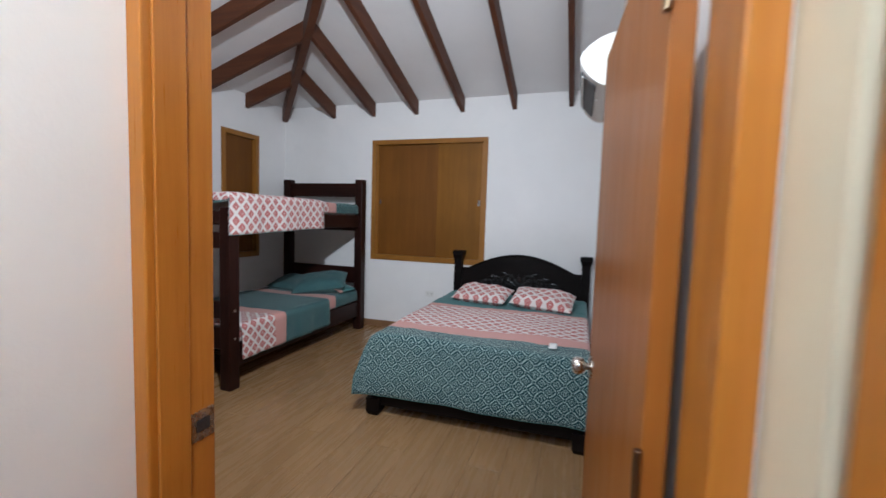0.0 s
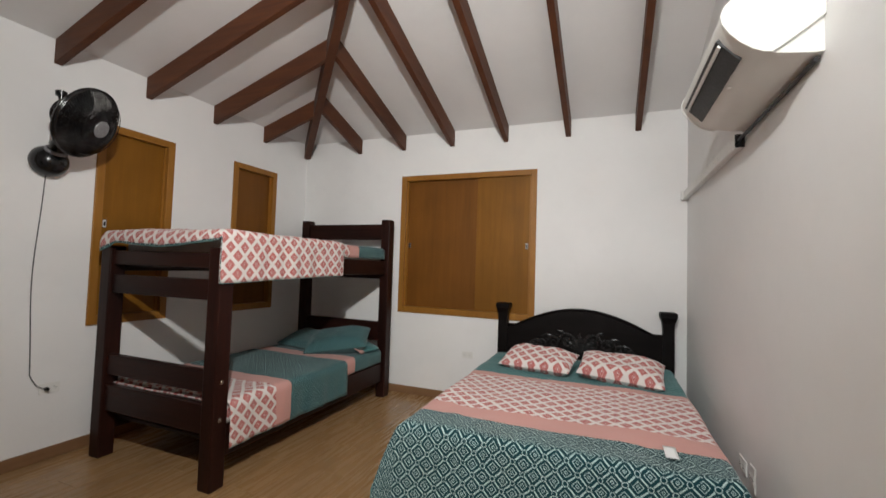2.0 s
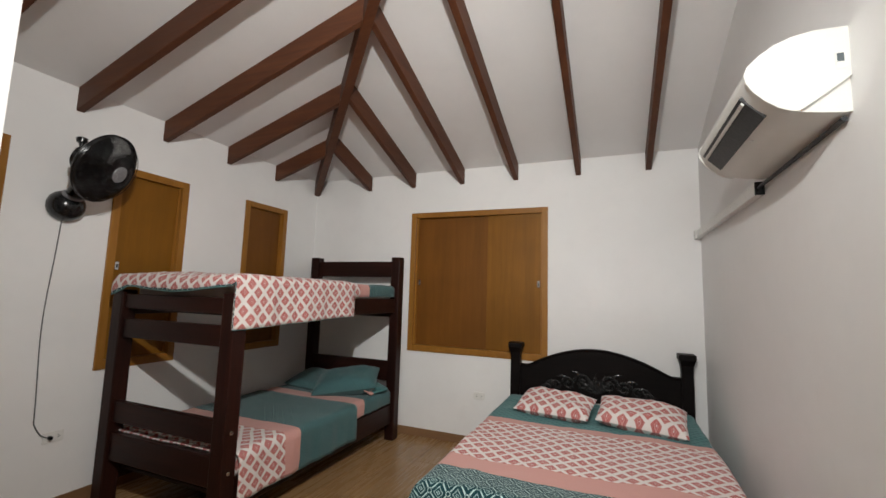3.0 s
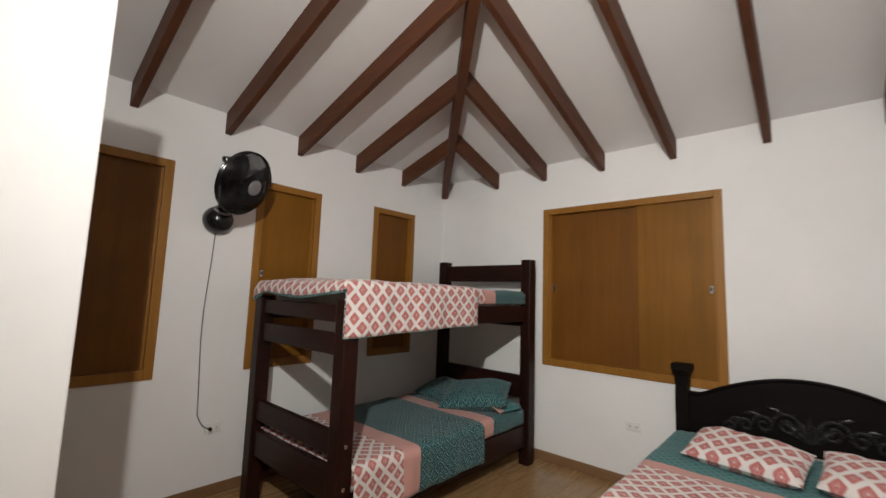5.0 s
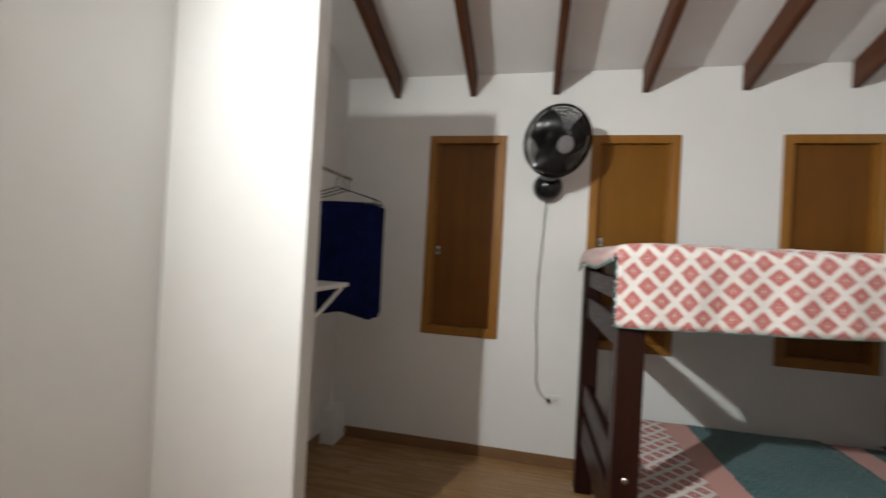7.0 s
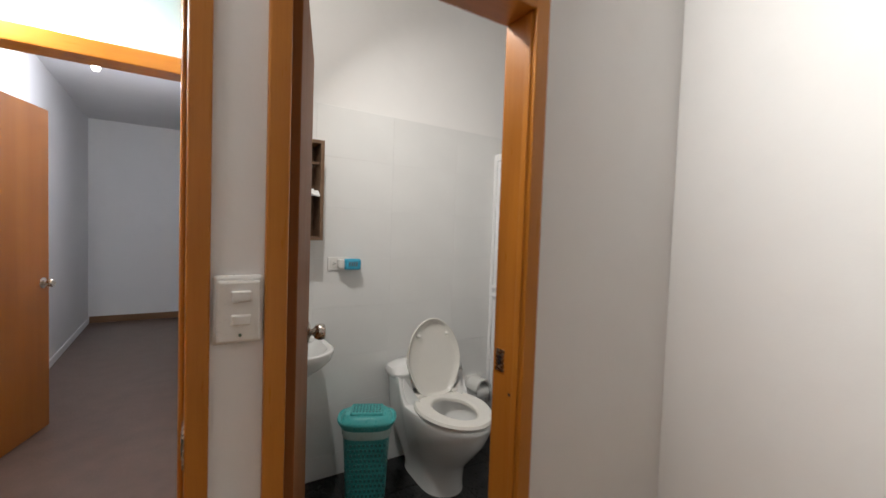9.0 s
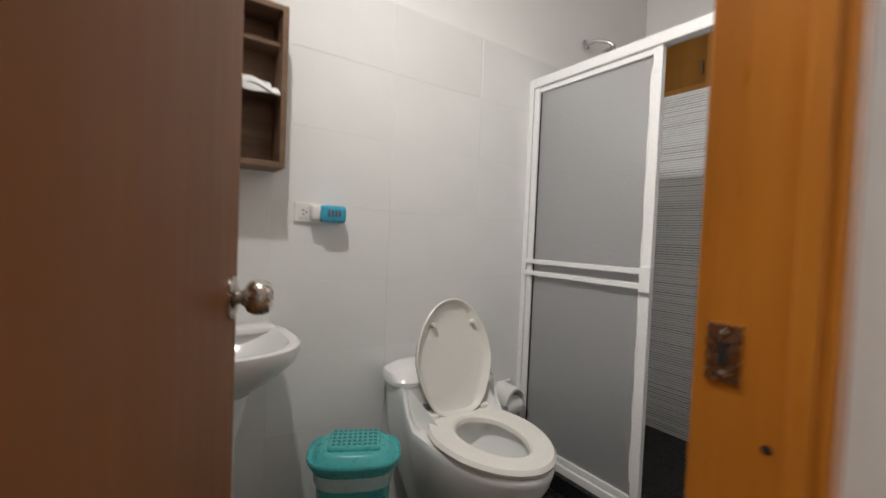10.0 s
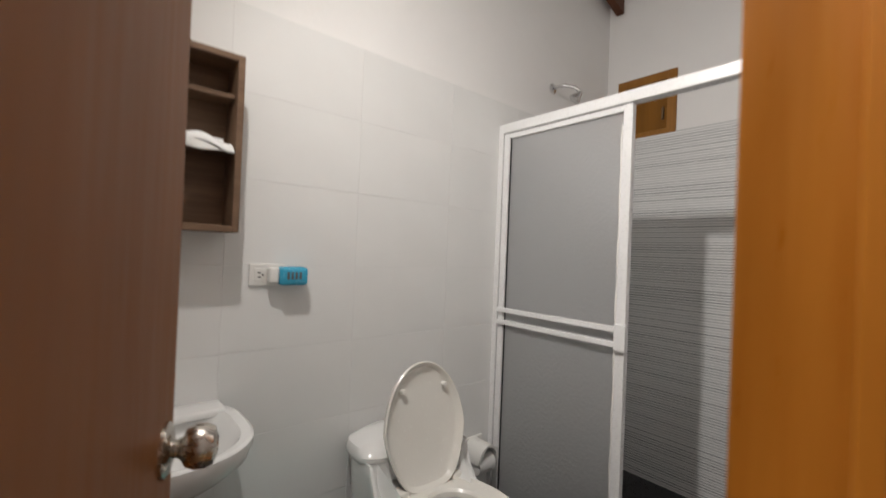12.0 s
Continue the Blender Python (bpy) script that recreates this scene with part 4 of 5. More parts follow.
def air_conditioner():
    a = thing("air_conditioner", "white split air conditioner mounted high on the wall", "air conditioner", (XE, 0, 0))
    y0, y1 = 2.832, 3.655
    shell = [(0.0, 2.415), (-0.09, 2.418), (-0.15, 2.408), (-0.20, 2.388), (-0.245, 2.355), (-0.278, 2.322), (-0.288, 2.300), (-0.282, 2.270), (-0.262, 2.235),
             (-0.232, 2.200), (-0.195, 2.170), (-0.165, 2.156), (-0.140, 2.150)]
    under = [(-0.08, 2.140), (-0.02, 2.132), (0.0, 2.134)]
    part("body", loft([[(x, y, z) for x, z in shell + under] for y in (y0, y1)]), ACWHITE, a, smooth=True)
    cap = [(x * 1.012, z + (0.005 if z > 2.31 else -0.003)) for x, z in shell] + [(-0.115, 2.166), (-0.060, 2.205), (-0.018, 2.240), (0.0, 2.250)]
    for ya, yb in ((y0 - 0.014, y0 - 0.001), (y1 + 0.001, y1 + 0.014)):
        bm = loft([[(x, y, z) for x, z in cap] for y in (ya, yb)])
        bmesh.ops.bevel(bm, geom=[e for e in bm.edges if abs(e.verts[0].co.y - e.verts[1].co.y) < 1e-6], offset=0.002, segments=1, affect="EDGES")
        part("end_cap", bm, ACWHITE, a, "smooth white end cap")
    for d in (0.035, 0.05):
        part("screw_cover", boxed(-0.25 + d, -0.235 + d, y0 + d * 6, y0 + d * 6 + 0.02, 2.198 - d * 0.7, 2.203 - d * 0.7, bev=0.001), WHITEPLASTIC, a)
    # air outlet on the lower front, with its open vane
    p0, p1 = Vector((-0.279, 0, 2.258)), Vector((-0.205, 0, 2.178))
    n = Vector((-0.73, 0, -0.68)).normalized()

    def strip(q0, q1, low, high, ya, yb):
        return loft([[tuple(q + Vector((0, y, 0)) + n * h) for q, h in ((q0, high), (q1, high), (q1, low), (q0, low))] for y in (ya, yb)])
    part("air_outlet", strip(p0, p1, -0.012, 0.010, y0 + 0.075, y1 - 0.085), DARKVENT, a, "dark air outlet slot")
    part("vane", strip(p0.lerp(p1, 0.14), p0.lerp(p1, 0.26), 0.012, 0.018, y0 + 0.078, y1 - 0.088), ACWHITE, a, "white swing vane")
    part("rating_label", boxed(-0.040, -0.014, y0 - 0.0155, y0 - 0.0142, 2.275, 2.335), WHITEPLASTIC, a, "small printed label")
    part("label_print", boxed(-0.036, -0.018, y0 - 0.0165, y0 - 0.0156, 2.300, 2.328), INK, a)
    part("wall_plate", boxed(-0.012, -0.001, y0 + 0.03, y1, 2.137, 2.395), BLACKPLASTIC, a, "dark mounting plate behind the unit")
    part("pipe_sleeve", tube([(-0.014, y0 + 0.02, 2.118), (-0.016, y0 + 0.3, 2.112), (-0.018, y1 - 0.1, 2.106), (-0.026, y1 - 0.02, 2.100), (-0.026, y1 + 0.025, 2.096)], 0.009, 10), DARKVENT, a, "black foam pipe sleeve along the wall", True)
    return a


air_conditioner()
trunk = thing("pipe_cover", "white plastic pipe cover from the air conditioner to the corner", "pipe cover", (0, 0, 0))
part("cover", boxed(XE - 0.042, XE, 3.69, YN, 2.062, 2.126, bev=0.006), WHITEPLASTIC, trunk)
part("end_plug", boxed(XE - 0.044, XE - 0.001, 3.678, 3.6895, 2.060, 2.128, bev=0.003), BLACKPLASTIC, trunk, "black foam end")
part("cover_end", boxed(XE - 0.055, XE - 0.001, YN - 0.06, YN - 0.001, 2.056, 2.134, bev=0.006), WHITEPLASTIC, trunk)


def wall_fan():
    f = thing("wall_fan", "black wall fan with round wire cage on a ball mount", "fan", (0, 0, 0))
    base = Vector((XW, 2.765, 2.03))
    part("wall_mount", moved(lathe([(0.100, 0), (0.106, 0.014), (0.102, 0.06), (0.082, 0.10), (0.045, 0.125), (0.006, 0.132)], 32), Matrix.Translation(base) @ pose(0, 0, 0, 0, 90, 0)), BLACKPLASTIC, f, smooth=True)
    axis = Vector((0.84, 0.43, -0.40)).normalized()
    c = Vector((-3.155, 2.805, 2.275))
    turn = axis.to_track_quat("Z", "Y").to_matrix().to_4x4()
    m = Matrix.Translation(c) @ turn
    part("arm", tube([base + Vector((0.06, 0, 0.02)), base + Vector((0.10, 0.005, 0.075)), base + Vector((0.14, 0.01, 0.13)), c - axis * 0.15 + Vector((0, 0, -0.06)), c - axis * 0.13], 0.048, 14), BLACKPLASTIC, f, smooth=True)
    part("motor", moved(lathe([(0.02, -0.19), (0.062, -0.185), (0.094, -0.165), (0.102, -0.12), (0.098, -0.085), (0.07, -0.06), (0.03, -0.05)], 32), m), BLACKPLASTIC, f, smooth=True)
    part("knob", moved(lathe([(0.014, 0), (0.016, 0.02), (0.030, 0.026), (0.032, 0.055), (0.022, 0.062)], 16), Matrix.Translation(c - axis * 0.14 + Vector((-0.012, -0.03, 0.082)))), BLACKPLASTIC, f, smooth=True)
    part("neck_ring", moved(lathe([(0.060, -0.010), (0.064, -0.005), (0.064, 0.005), (0.060, 0.010)], 24), Matrix.Translation(base + Vector((0.095, 0.005, 0.068))) @ pose(0, 0, 0, 0, 35, 0)), GREYHUB, f, "grey collar on the neck", True)
    R = 0.229
    for z, r in ((0.0, R), (0.012, R + 0.004), (-0.012, R + 0.002)):
        part("rim_ring", moved(tube([(r * math.cos(a), r * math.sin(a), z) for a in [2 * math.pi * i / 64 for i in range(65)]], 0.006, 8), m), BLACKPLASTIC, f, smooth=True)
    front = part("front_grille", bmesh.new(), BLACKPLASTIC, f, smooth=True)
    gb = bmesh.new()
    rear = bmesh.new()
    for k in range(80):
        a0 = 2 * math.pi * k / 80
        pts, back = [], []
        for i in range(9):
            t = i / 8
            r = R - (R - 0.055) * t
            a = a0 + 0.55 * t
            pts.append((r * math.cos(a), r * math.sin(a), 0.012 + 0.085 * (1 - (1 - t) ** 2.2)))
            back.append((r * math.cos(a0), r * math.sin(a0), -0.012 - 0.095 * (1 - (1 - t) ** 2.6)))
        tube(pts, 0.0031, 5, gb)
        tube(back, 0.0031, 5, rear)
    for r, z in ((0.20, 0.055), (0.13, 0.088)):
        tube([(r * math.cos(a), r * math.sin(a), z) for a in [2 * math.pi * i / 40 for i in range(41)]], 0.0025, 5, gb)
    moved(gb, m)
    gb.to_mesh(front.data)
    gb.free()
    part("rear_grille", moved(rear, m), BLACKPLASTIC, f)
    part("hub_badge", moved(lathe([(0.058, 0.085), (0.060, 0.095), (0.054, 0.104), (0.02, 0.108), (0.005, 0.108)], 32), m), GREYHUB, front, "grey round badge", True)
    part("spindle", moved(lathe([(0.035, -0.045), (0.038, 0.02), (0.03, 0.045), (0.01, 0.05)], 24), m), BLACKPLASTIC, f, smooth=True)
    for k in range(3):
        rings = []
        for i in range(9):
            t = i / 8
            r = 0.03 + 0.19 * t
            half = radians(16 + 30 * math.sin(math.pi * min(1, 0.25 + 0.6 * t)))
            a = 2 * math.pi * k / 3 + 0.5 * t
            lo, hi = a - half, a + half
            z = 0.022
            rings.append([(r * math.cos(lo), r * math.sin(lo), -z), (r * math.cos(a), r * math.sin(a), 0.004), (r * math.cos(hi), r * math.sin(hi), z),
                          (r * math.cos(hi), r * math.sin(hi), z + 0.003), (r * math.cos(a), r * math.sin(a), 0.008), (r * math.cos(lo), r * math.sin(lo), -z + 0.003)])
        part("blade", moved(loft(rings), m), BLACKPLASTIC, f, smooth=True)
    pts = [(XW + 0.012, 2.762, 1.955)]
    for i in range(1, 22):
        t = i / 21
        pts.append((XW + 0.008, 2.762 - 0.028 * math.sin(math.pi * t * 0.9) + 0.004 * math.sin(9 * t), 1.955 - 1.36 * t))
    pts += [(XW + 0.009, 2.77, 0.56), (XW + 0.012, 2.795, 0.515), (XW + 0.016, 2.825, 0.492), (XW + 0.022, 2.842, 0.486)]
    part("cord", tube(pts, 0.0035, 6), CORD, f, "thin grey power cord", True)
    part("plug", moved(lathe([(0.008, 0), (0.013, 0.003), (0.013, 0.022), (0.007, 0.03)], 14), Matrix.Translation((XW + 0.012, 2.845, 0.485)) @ pose(0, 0, 0, 0, 90, 0)), BLACKPLASTIC, f)
    return f


wall_fan()


# ---- closet nook ----
def garment(label, x, y0, y1, top, bottom, m=None):
    """A folded garment hung over a wire hanger."""
    g = thing("hanging_garment", label, "clothes", (x, 0, 0))
    def fn(u, v):
        t = v / (top - bottom)
        half = (y1 - y0) / 2
        yy = (y0 + y1) / 2 + u * half * (0.97 + 0.05 * t)
        drop = 0.018 * u * u
        return (0.018 * math.sin(u * 5 + x * 40) * t + 0.008 * math.sin(u * 13 + 2 * t), yy, top - v - drop + (0.012 * math.sin(u * 6) * t))
    cloth("garment_front", lambda u, v: tuple(Vector(fn(u, v)) + Vector((-0.014, 0, 0))), 24, 24, -1, 1, 0, top - bottom, NAVY, g, 0.004)
    cloth("garment_back", lambda u, v: tuple(Vector(fn(u, v)) + Vector((0.014, 0, -0.02 if v > 0.1 else 0))), 24, 24, -1, 1, 0, top - bottom, NAVY, g, 0.004)
    yc = (y0 + y1) / 2
    wire = [(0, y0 + 0.01, top - 0.005), (0, y0 + 0.05, top + 0.03), (0, yc - 0.02, top + 0.085), (0, yc, top + 0.10), (0, yc + 0.02, top + 0.085), (0, y1 - 0.05, top + 0.03), (0, y1 - 0.01, top - 0.005), (0, yc, top + 0.0), (0, y0 + 0.01, top - 0.005)]
    part("hanger", tube(wire, 0.0035, 6), WIRE, g, "thin dark wire hanger", True)
    part("hanger_hook", tube([(0, yc, top + 0.10), (0, yc, top + 0.14), (0, yc + 0.018, top + 0.165), (0, yc, top + 0.185), (0, yc - 0.018, top + 0.17)], 0.003, 6), WIRE, g, smooth=True)
    return g


for dx, lab in ((-2.93, "navy blue cloth folded over a wire hanger"), (-2.86, "navy blue cloth folded over a wire hanger"), (-2.79, "navy blue cloth folded over a wire hanger")):
    garment(lab, dx, 1.19 - (dx + 2.93) * 0.15, 1.725, 1.80, 1.12)
rod = thing("closet_rod", "short metal clothes rod fixed to the closet partition", "rod", (0, 0, 0))
part("rod_bar", moved(lathe([(0.011, 0), (0.011, -1.04)], 16), Matrix.Translation((PX - 0.1, 1.455, 1.972)) @ pose(0, 0, 0, 0, 90, 0)), STEEL, rod, smooth=True)
for x in (PX - 0.108,):
    part("rod_socket", moved(lathe([(0.022, -0.008), (0.022, 0.008)], 20), Matrix.Translation((x, 1.455, 1.972)) @ pose(0, 0, 0, 0, 90, 0)), STEEL, rod)
shelf = thing("wall_shelf", "white shelf board on a slanted bracket in the closet", "shelf", (0, 0, 0))
part("board", boxed(-2.44, PX - 0.1, 1.40, 1.72, 1.305, 1.327, bev=0.003), WHITEPLASTIC, shelf)
part("bracket", tube([(-2.40, 1.70, 1.30), (-1.95, 1.70, 1.10)], 0.011, 8), WHITEPLASTIC, shelf)
part("bracket", tube([(-2.40, 1.44, 1.30), (-1.95, 1.44, 1.10)], 0.011, 8), WHITEPLASTIC, shelf)
chase = thing("pipe_box", "small white plastered pipe box in the closet's corner", "box", (0, 0, 0))
part("box_body", boxed(XW + 0.002, XW + 0.20, YS + 0.002, YS + 0.13, 0, 0.26, bev=0.01), WALL, chase)

# ---- switch ----
sw = thing("light_switch", "cream double light switch beside the bathroom door", "switch", (-0.381, YS, 1.218))
part("backing", boxed(-0.042, 0.042, -0.001, 0.009, -0.056, 0.071, bev=0.006), WHITEPLASTIC, sw)
plate = part("plate", boxed(-0.037, 0.037, 0.009, 0.017, -0.052, 0.062, bev=0.005), WHITEPLASTIC, sw)
for dz in (0.033, -0.010):
    part("rocker", boxed(-0.020, 0.014, 0.017, 0.024, dz - 0.010, dz + 0.010, bev=0.003), WHITEPLASTIC, plate)
part("pilot_dot", moved(lathe([(0.003, 0), (0.003, 0.002)], 12), Matrix.Translation((-0.002, 0.017, -0.038)) @ pose(0, 0, 0, -90, 0, 0)), plain("green_dot", (0.03, 0.09, 0.05), 0.3), plate, "small green pilot dot")


# ---- lamps ----
def bulb(label, place, wall):
    """A bare lit bulb in a socket on a wall or a cord."""
    b = thing("lamp", label, "lamp", (0, 0, 0))
    p = Vector(place)
    up = Vector(wall)
    s = up.to_track_quat("Z", "Y").to_matrix().to_4x4()
    g = part("bulb", moved(lathe([(0.006, -0.03), (0.02, -0.026), (0.028, -0.008), (0.026, 0.012), (0.015, 0.03), (0.013, 0.04)], 20), Matrix.Translation(p) @ s), glow, b, "lit round bulb", True)
    g.visible_shadow = False
    part("socket", moved(lathe([(0.017, 0.04), (0.019, 0.05), (0.019, 0.085), (0.01, 0.09)], 16), Matrix.Translation(p) @ s), WHITEPLASTIC, b)
    return b


room_lamp = bulb("lit bulb in a white socket above the bedroom door", ROOM_LAMP, (0, -1, 0))
part("wall_base", boxed(ROOM_LAMP[0] - 0.04, ROOM_LAMP[0] + 0.04, YS, YS + 0.035, ROOM_LAMP[2] - 0.04, ROOM_LAMP[2] + 0.04, bev=0.008), WHITEPLASTIC, room_lamp)
# the nearer hall bulb only gives the added fill light a body
for lab, pl, top in (("lit bulb hanging on a cord in the bathroom", BATH_LAMP, roof(BATH_LAMP[0], BATH_LAMP[1])), ("lit hall bulb, one of two, the nearer one added as fill", HALL_LAMP, 2.72), ("lit hall bulb, one of two, the nearer one added as fill", HALL_FILL, 2.72)):
    lb = bulb(lab, pl, (0, 0, 1))
    part("cord", tube([(pl[0], pl[1], pl[2] + 0.085), (pl[0], pl[1], (pl[2] + top) / 2 + 0.04), (pl[0], pl[1], top)], 0.004, 6), WHITEPLASTIC, lb)


# ---- bathroom ----
def oval(cx, cy, rx, ry, z, n=40, egg=0.0, power=2.0):
    pts = []
    for i in range(n):
        a = 2 * math.pi * i / n
        c, s = math.cos(a), math.sin(a)
        k = 2.0 / power
        x = rx * math.copysign(abs(c) ** k, c)
        y = ry * math.copysign(abs(s) ** k, s)
        pts.append((cx + x * (1 - egg * s), cy + y, z))
    return pts


def toilet():
    t = thing("toilet", "white one-piece toilet with the seat lid raised", "toilet", Matrix.Translation((-1.528, 0.0, 0)) @ pose(0, 0, 0, 0, 0, -3))
    def level(f, inset=0.0, drop=0.0, bend=(0.050, 0.062, 1.4)):
        """An outline of the one-piece body at the fraction f of its height; its top climbs from the rim to the tank."""
        stops = (0, 0.07, 0.3, 0.5, 0.7, 0.87, 0.97, 1.0)
        wide = np.interp(f, stops, (0.118, 0.113, 0.12, 0.148, 0.178, 0.196, 0.201, 0.198)) - inset
        back_wide = np.interp(f, stops, (0.125, 0.12, 0.16, 0.205, 0.224, 0.230, 0.232, 0.229)) - inset
        front = np.interp(f, stops, (0.26, 0.255, 0.262, 0.345, 0.425, 0.468, 0.482, 0.478)) - inset
        back = np.interp(f, stops, (-0.15, -0.15, -0.18, -0.205, -0.213, -0.216, -0.218, -0.216)) + inset
        pts = []
        for i in range(64):
            c, q = math.cos(2 * math.pi * i / 64), math.sin(2 * math.pi * i / 64)
            if q >= 0:
                x, y = wide * c, 0.12 + (front - 0.12) * q
            else:
                y = 0.12 + (0.12 - back) * -abs(q) ** 0.75
                x = (wide + (back_wide - wide) * min(1.0, -1.5 * q)) * math.copysign(abs(c) ** 0.24, c)
            climb = max(0.0, min(1.0, (bend[0] - y) / bend[1]))
            pts.append((float(x), float(y), float(f * (0.44 + 0.126 * climb ** bend[2])) - drop))
        return pts

    rings = [level(f) for f in (0, 0.07, 0.2, 0.32, 0.42, 0.52, 0.62, 0.72, 0.8, 0.87, 0.93, 0.97, 0.99, 1.0)] + [level(1.0, 0.010, -0.001), level(1.0, 0.034, -0.001, (0.0, 0.016, 1.0))]
    for cy, rx, ry, z in ((0.226, 0.125, 0.186, 0.441), (0.222, 0.118, 0.178, 0.40), (0.22, 0.10, 0.16, 0.33), (0.18, 0.06, 0.09, 0.27)):
        rings.append(oval(0, cy, rx, ry, z, 64, 0.06))
    part("body", loft(rings, True), CERAMIC, t, "white glazed one-piece bowl and tank", True)
    tank = [oval(0, -0.108, 0.205, 0.106, 0.50, power=3.6), oval(0, -0.110, 0.212, 0.107, 0.53, power=3.6), oval(0, -0.112, 0.222, 0.107, 0.566, power=3.8)]
    part("tank", loft(tank), CERAMIC, t, smooth=True)
    lid = [oval(0, -0.112, 0.229, 0.109, 0.568, power=3.8), oval(0, -0.112, 0.231, 0.110, 0.583, power=3.8), oval(0, -0.118, 0.222, 0.100, 0.606, power=3.4), oval(0, -0.130, 0.17, 0.072, 0.626, power=2.8), oval(0, -0.135, 0.07, 0.03, 0.632)]
    part("tank_lid", loft(lid), CERAMIC, t, smooth=True)
    part("flush_button", moved(lathe([(0.022, 0), (0.022, 0.006), (0.018, 0.009)], 20), Matrix.Translation((0, -0.14, 0.630))), CHROME, t, smooth=True)
    # seat ring
    sr = [oval(0, 0.232, 0.190, 0.246, 0.446, egg=0.06), oval(0, 0.232, 0.193, 0.249, 0.456, egg=0.06), oval(0, 0.232, 0.184, 0.240, 0.468, egg=0.06), oval(0, 0.246, 0.112, 0.162, 0.470, egg=0.10), oval(0, 0.246, 0.103, 0.153, 0.462, egg=0.10), oval(0, 0.246, 0.101, 0.151, 0.446, egg=0.10)]
    sr.append(sr[0])
    part("seat", loft(sr, False), SEATPLASTIC, t, "ivory plastic seat ring", True)
    # raised lid, shallow tray leaning on the tank
    m = Matrix.Translation((0, 0.040, 0.462)) @ pose(0, 0, 0, 101, 0, 0)
    def lid_edge(rx, ry, z):
        """The lid's outline: a narrow round top and a broad foot at the hinges."""
        pts = []
        for i in range(48):
            c, q = math.cos(2 * math.pi * i / 48), math.sin(2 * math.pi * i / 48)
            x = rx * (c * (1 - 0.05 * q) if q > 0 else math.copysign(abs(c) ** (1 - 0.45 * abs(q)), c) * (1 + 0.10 * q))
            pts.append((0.006 + x, 0.200 + ry * q * (1.06 if q > 0 else 0.94), z))
        return pts

    lidr = [lid_edge(*e) for e in ((0.120, 0.170, 0.012), (0.155, 0.202, 0.008), (0.167, 0.214, -0.004), (0.170, 0.217, -0.020), (0.166, 0.213, -0.024),
            (0.160, 0.207, -0.020), (0.151, 0.198, -0.006), (0.135, 0.180, 0.000), (0.08, 0.12, 0.003))]
    ld = part("seat_lid", moved(loft(lidr), m), SEATPLASTIC, t, "raised ivory plastic lid with a shallow hollow", True)
    for x in (-0.090, 0.090):
        part("buffer", moved(lathe([(0.010, 0.0), (0.010, 0.014), (0.007, 0.018)], 12), m @ Matrix.Translation((x, 0.335, -0.002)) @ pose(0, 0, 0, 180, 0, 0)), SEATPLASTIC, ld)
    for x in (-0.115, 0.115):
        part("hinge", boxed(x - 0.024, x + 0.024, 0.008, 0.062, 0.443, 0.486, bev=0.010, seg=3), SEATPLASTIC, t, smooth=True)
    part("hinge_bar", boxed(-0.091, 0.091, 0.014, 0.050, 0.442, 0.476, bev=0.008, seg=3), SEATPLASTIC, t, smooth=True)
    return t


toilet()


def trash_bin():
    b = thing("trash_bin", "turquoise plastic bin with woven pattern beside the toilet", "bin", Matrix.Translation((-1.118, 0.03, 0)) @ pose(0, 0, 0, 0, 0, -26) @ Matrix.Diagonal((1.08, 1.08, 1.13, 1)))
    r = lambda k, z: oval(0, 0, 0.122 * k, 0.092 * k, z, 40, 0, 3.0)
    part("body", loft([r(0.74, 0), r(0.77, 0.01), r(0.90, 0.33), r(0.93, 0.335), r(0.93, 0.345)]), TURQ, b, smooth=True)
    part("bag_edge", loft([r(0.915, 0.30), r(0.955, 0.315), r(0.965, 0.352), r(0.94, 0.356)]), plain("bag_plastic", (0.45, 0.62, 0.60), 0.3), b, "thin plastic bag folded over the rim", True)
    rim = part("lid", loft([r(0.98, 0.340), r(1.11, 0.366), r(1.13, 0.374), r(1.11, 0.379), r(1.06, 0.372), r(1.00, 0.371), r(0.88, 0.394), r(0.78, 0.399), r(0.60, 0.400)]), TURQ, b, "turquoise lid", True)
    flap = part("swing_flap", boxed(-0.076, 0.076, -0.058, 0.058, 0.394, 0.412, bev=0.008), TURQ, rim)
    # holes are solid blocks, their inner shade painted dark
    for i in range(9):
        for j in range(5):
            x, y = -0.060 + i * 0.015, -0.042 + j * 0.021
            part("hole", boxed(x - 0.0045, x + 0.0045, y - 0.0055, y + 0.0055, 0.4105, 0.4128), TURQ_SHADE, flap)
    weave = bmesh.new()
    for row in range(11):
        z = 0.04 + row * 0.023
        k = (0.78 + 0.12 * z / 0.33) * 1.0
        for i in range(10):
            x = -0.085 + i * 0.019 + (0.0095 if row % 2 else 0)
            if abs(x) > 0.085:
                continue
            box(weave, x - 0.006, x + 0.006, 0.092 * k - 0.001, 0.092 * k + 0.002, z, z + 0.012)
            box(weave, x - 0.006, x + 0.006, -0.092 * k - 0.002, -0.092 * k + 0.001, z, z + 0.012)
    tagged(part("weave", weave, TURQ_SHADE, b, "woven pattern with its shaded hollows as darker blocks"), kind="stuff")
    return b


trash_bin()


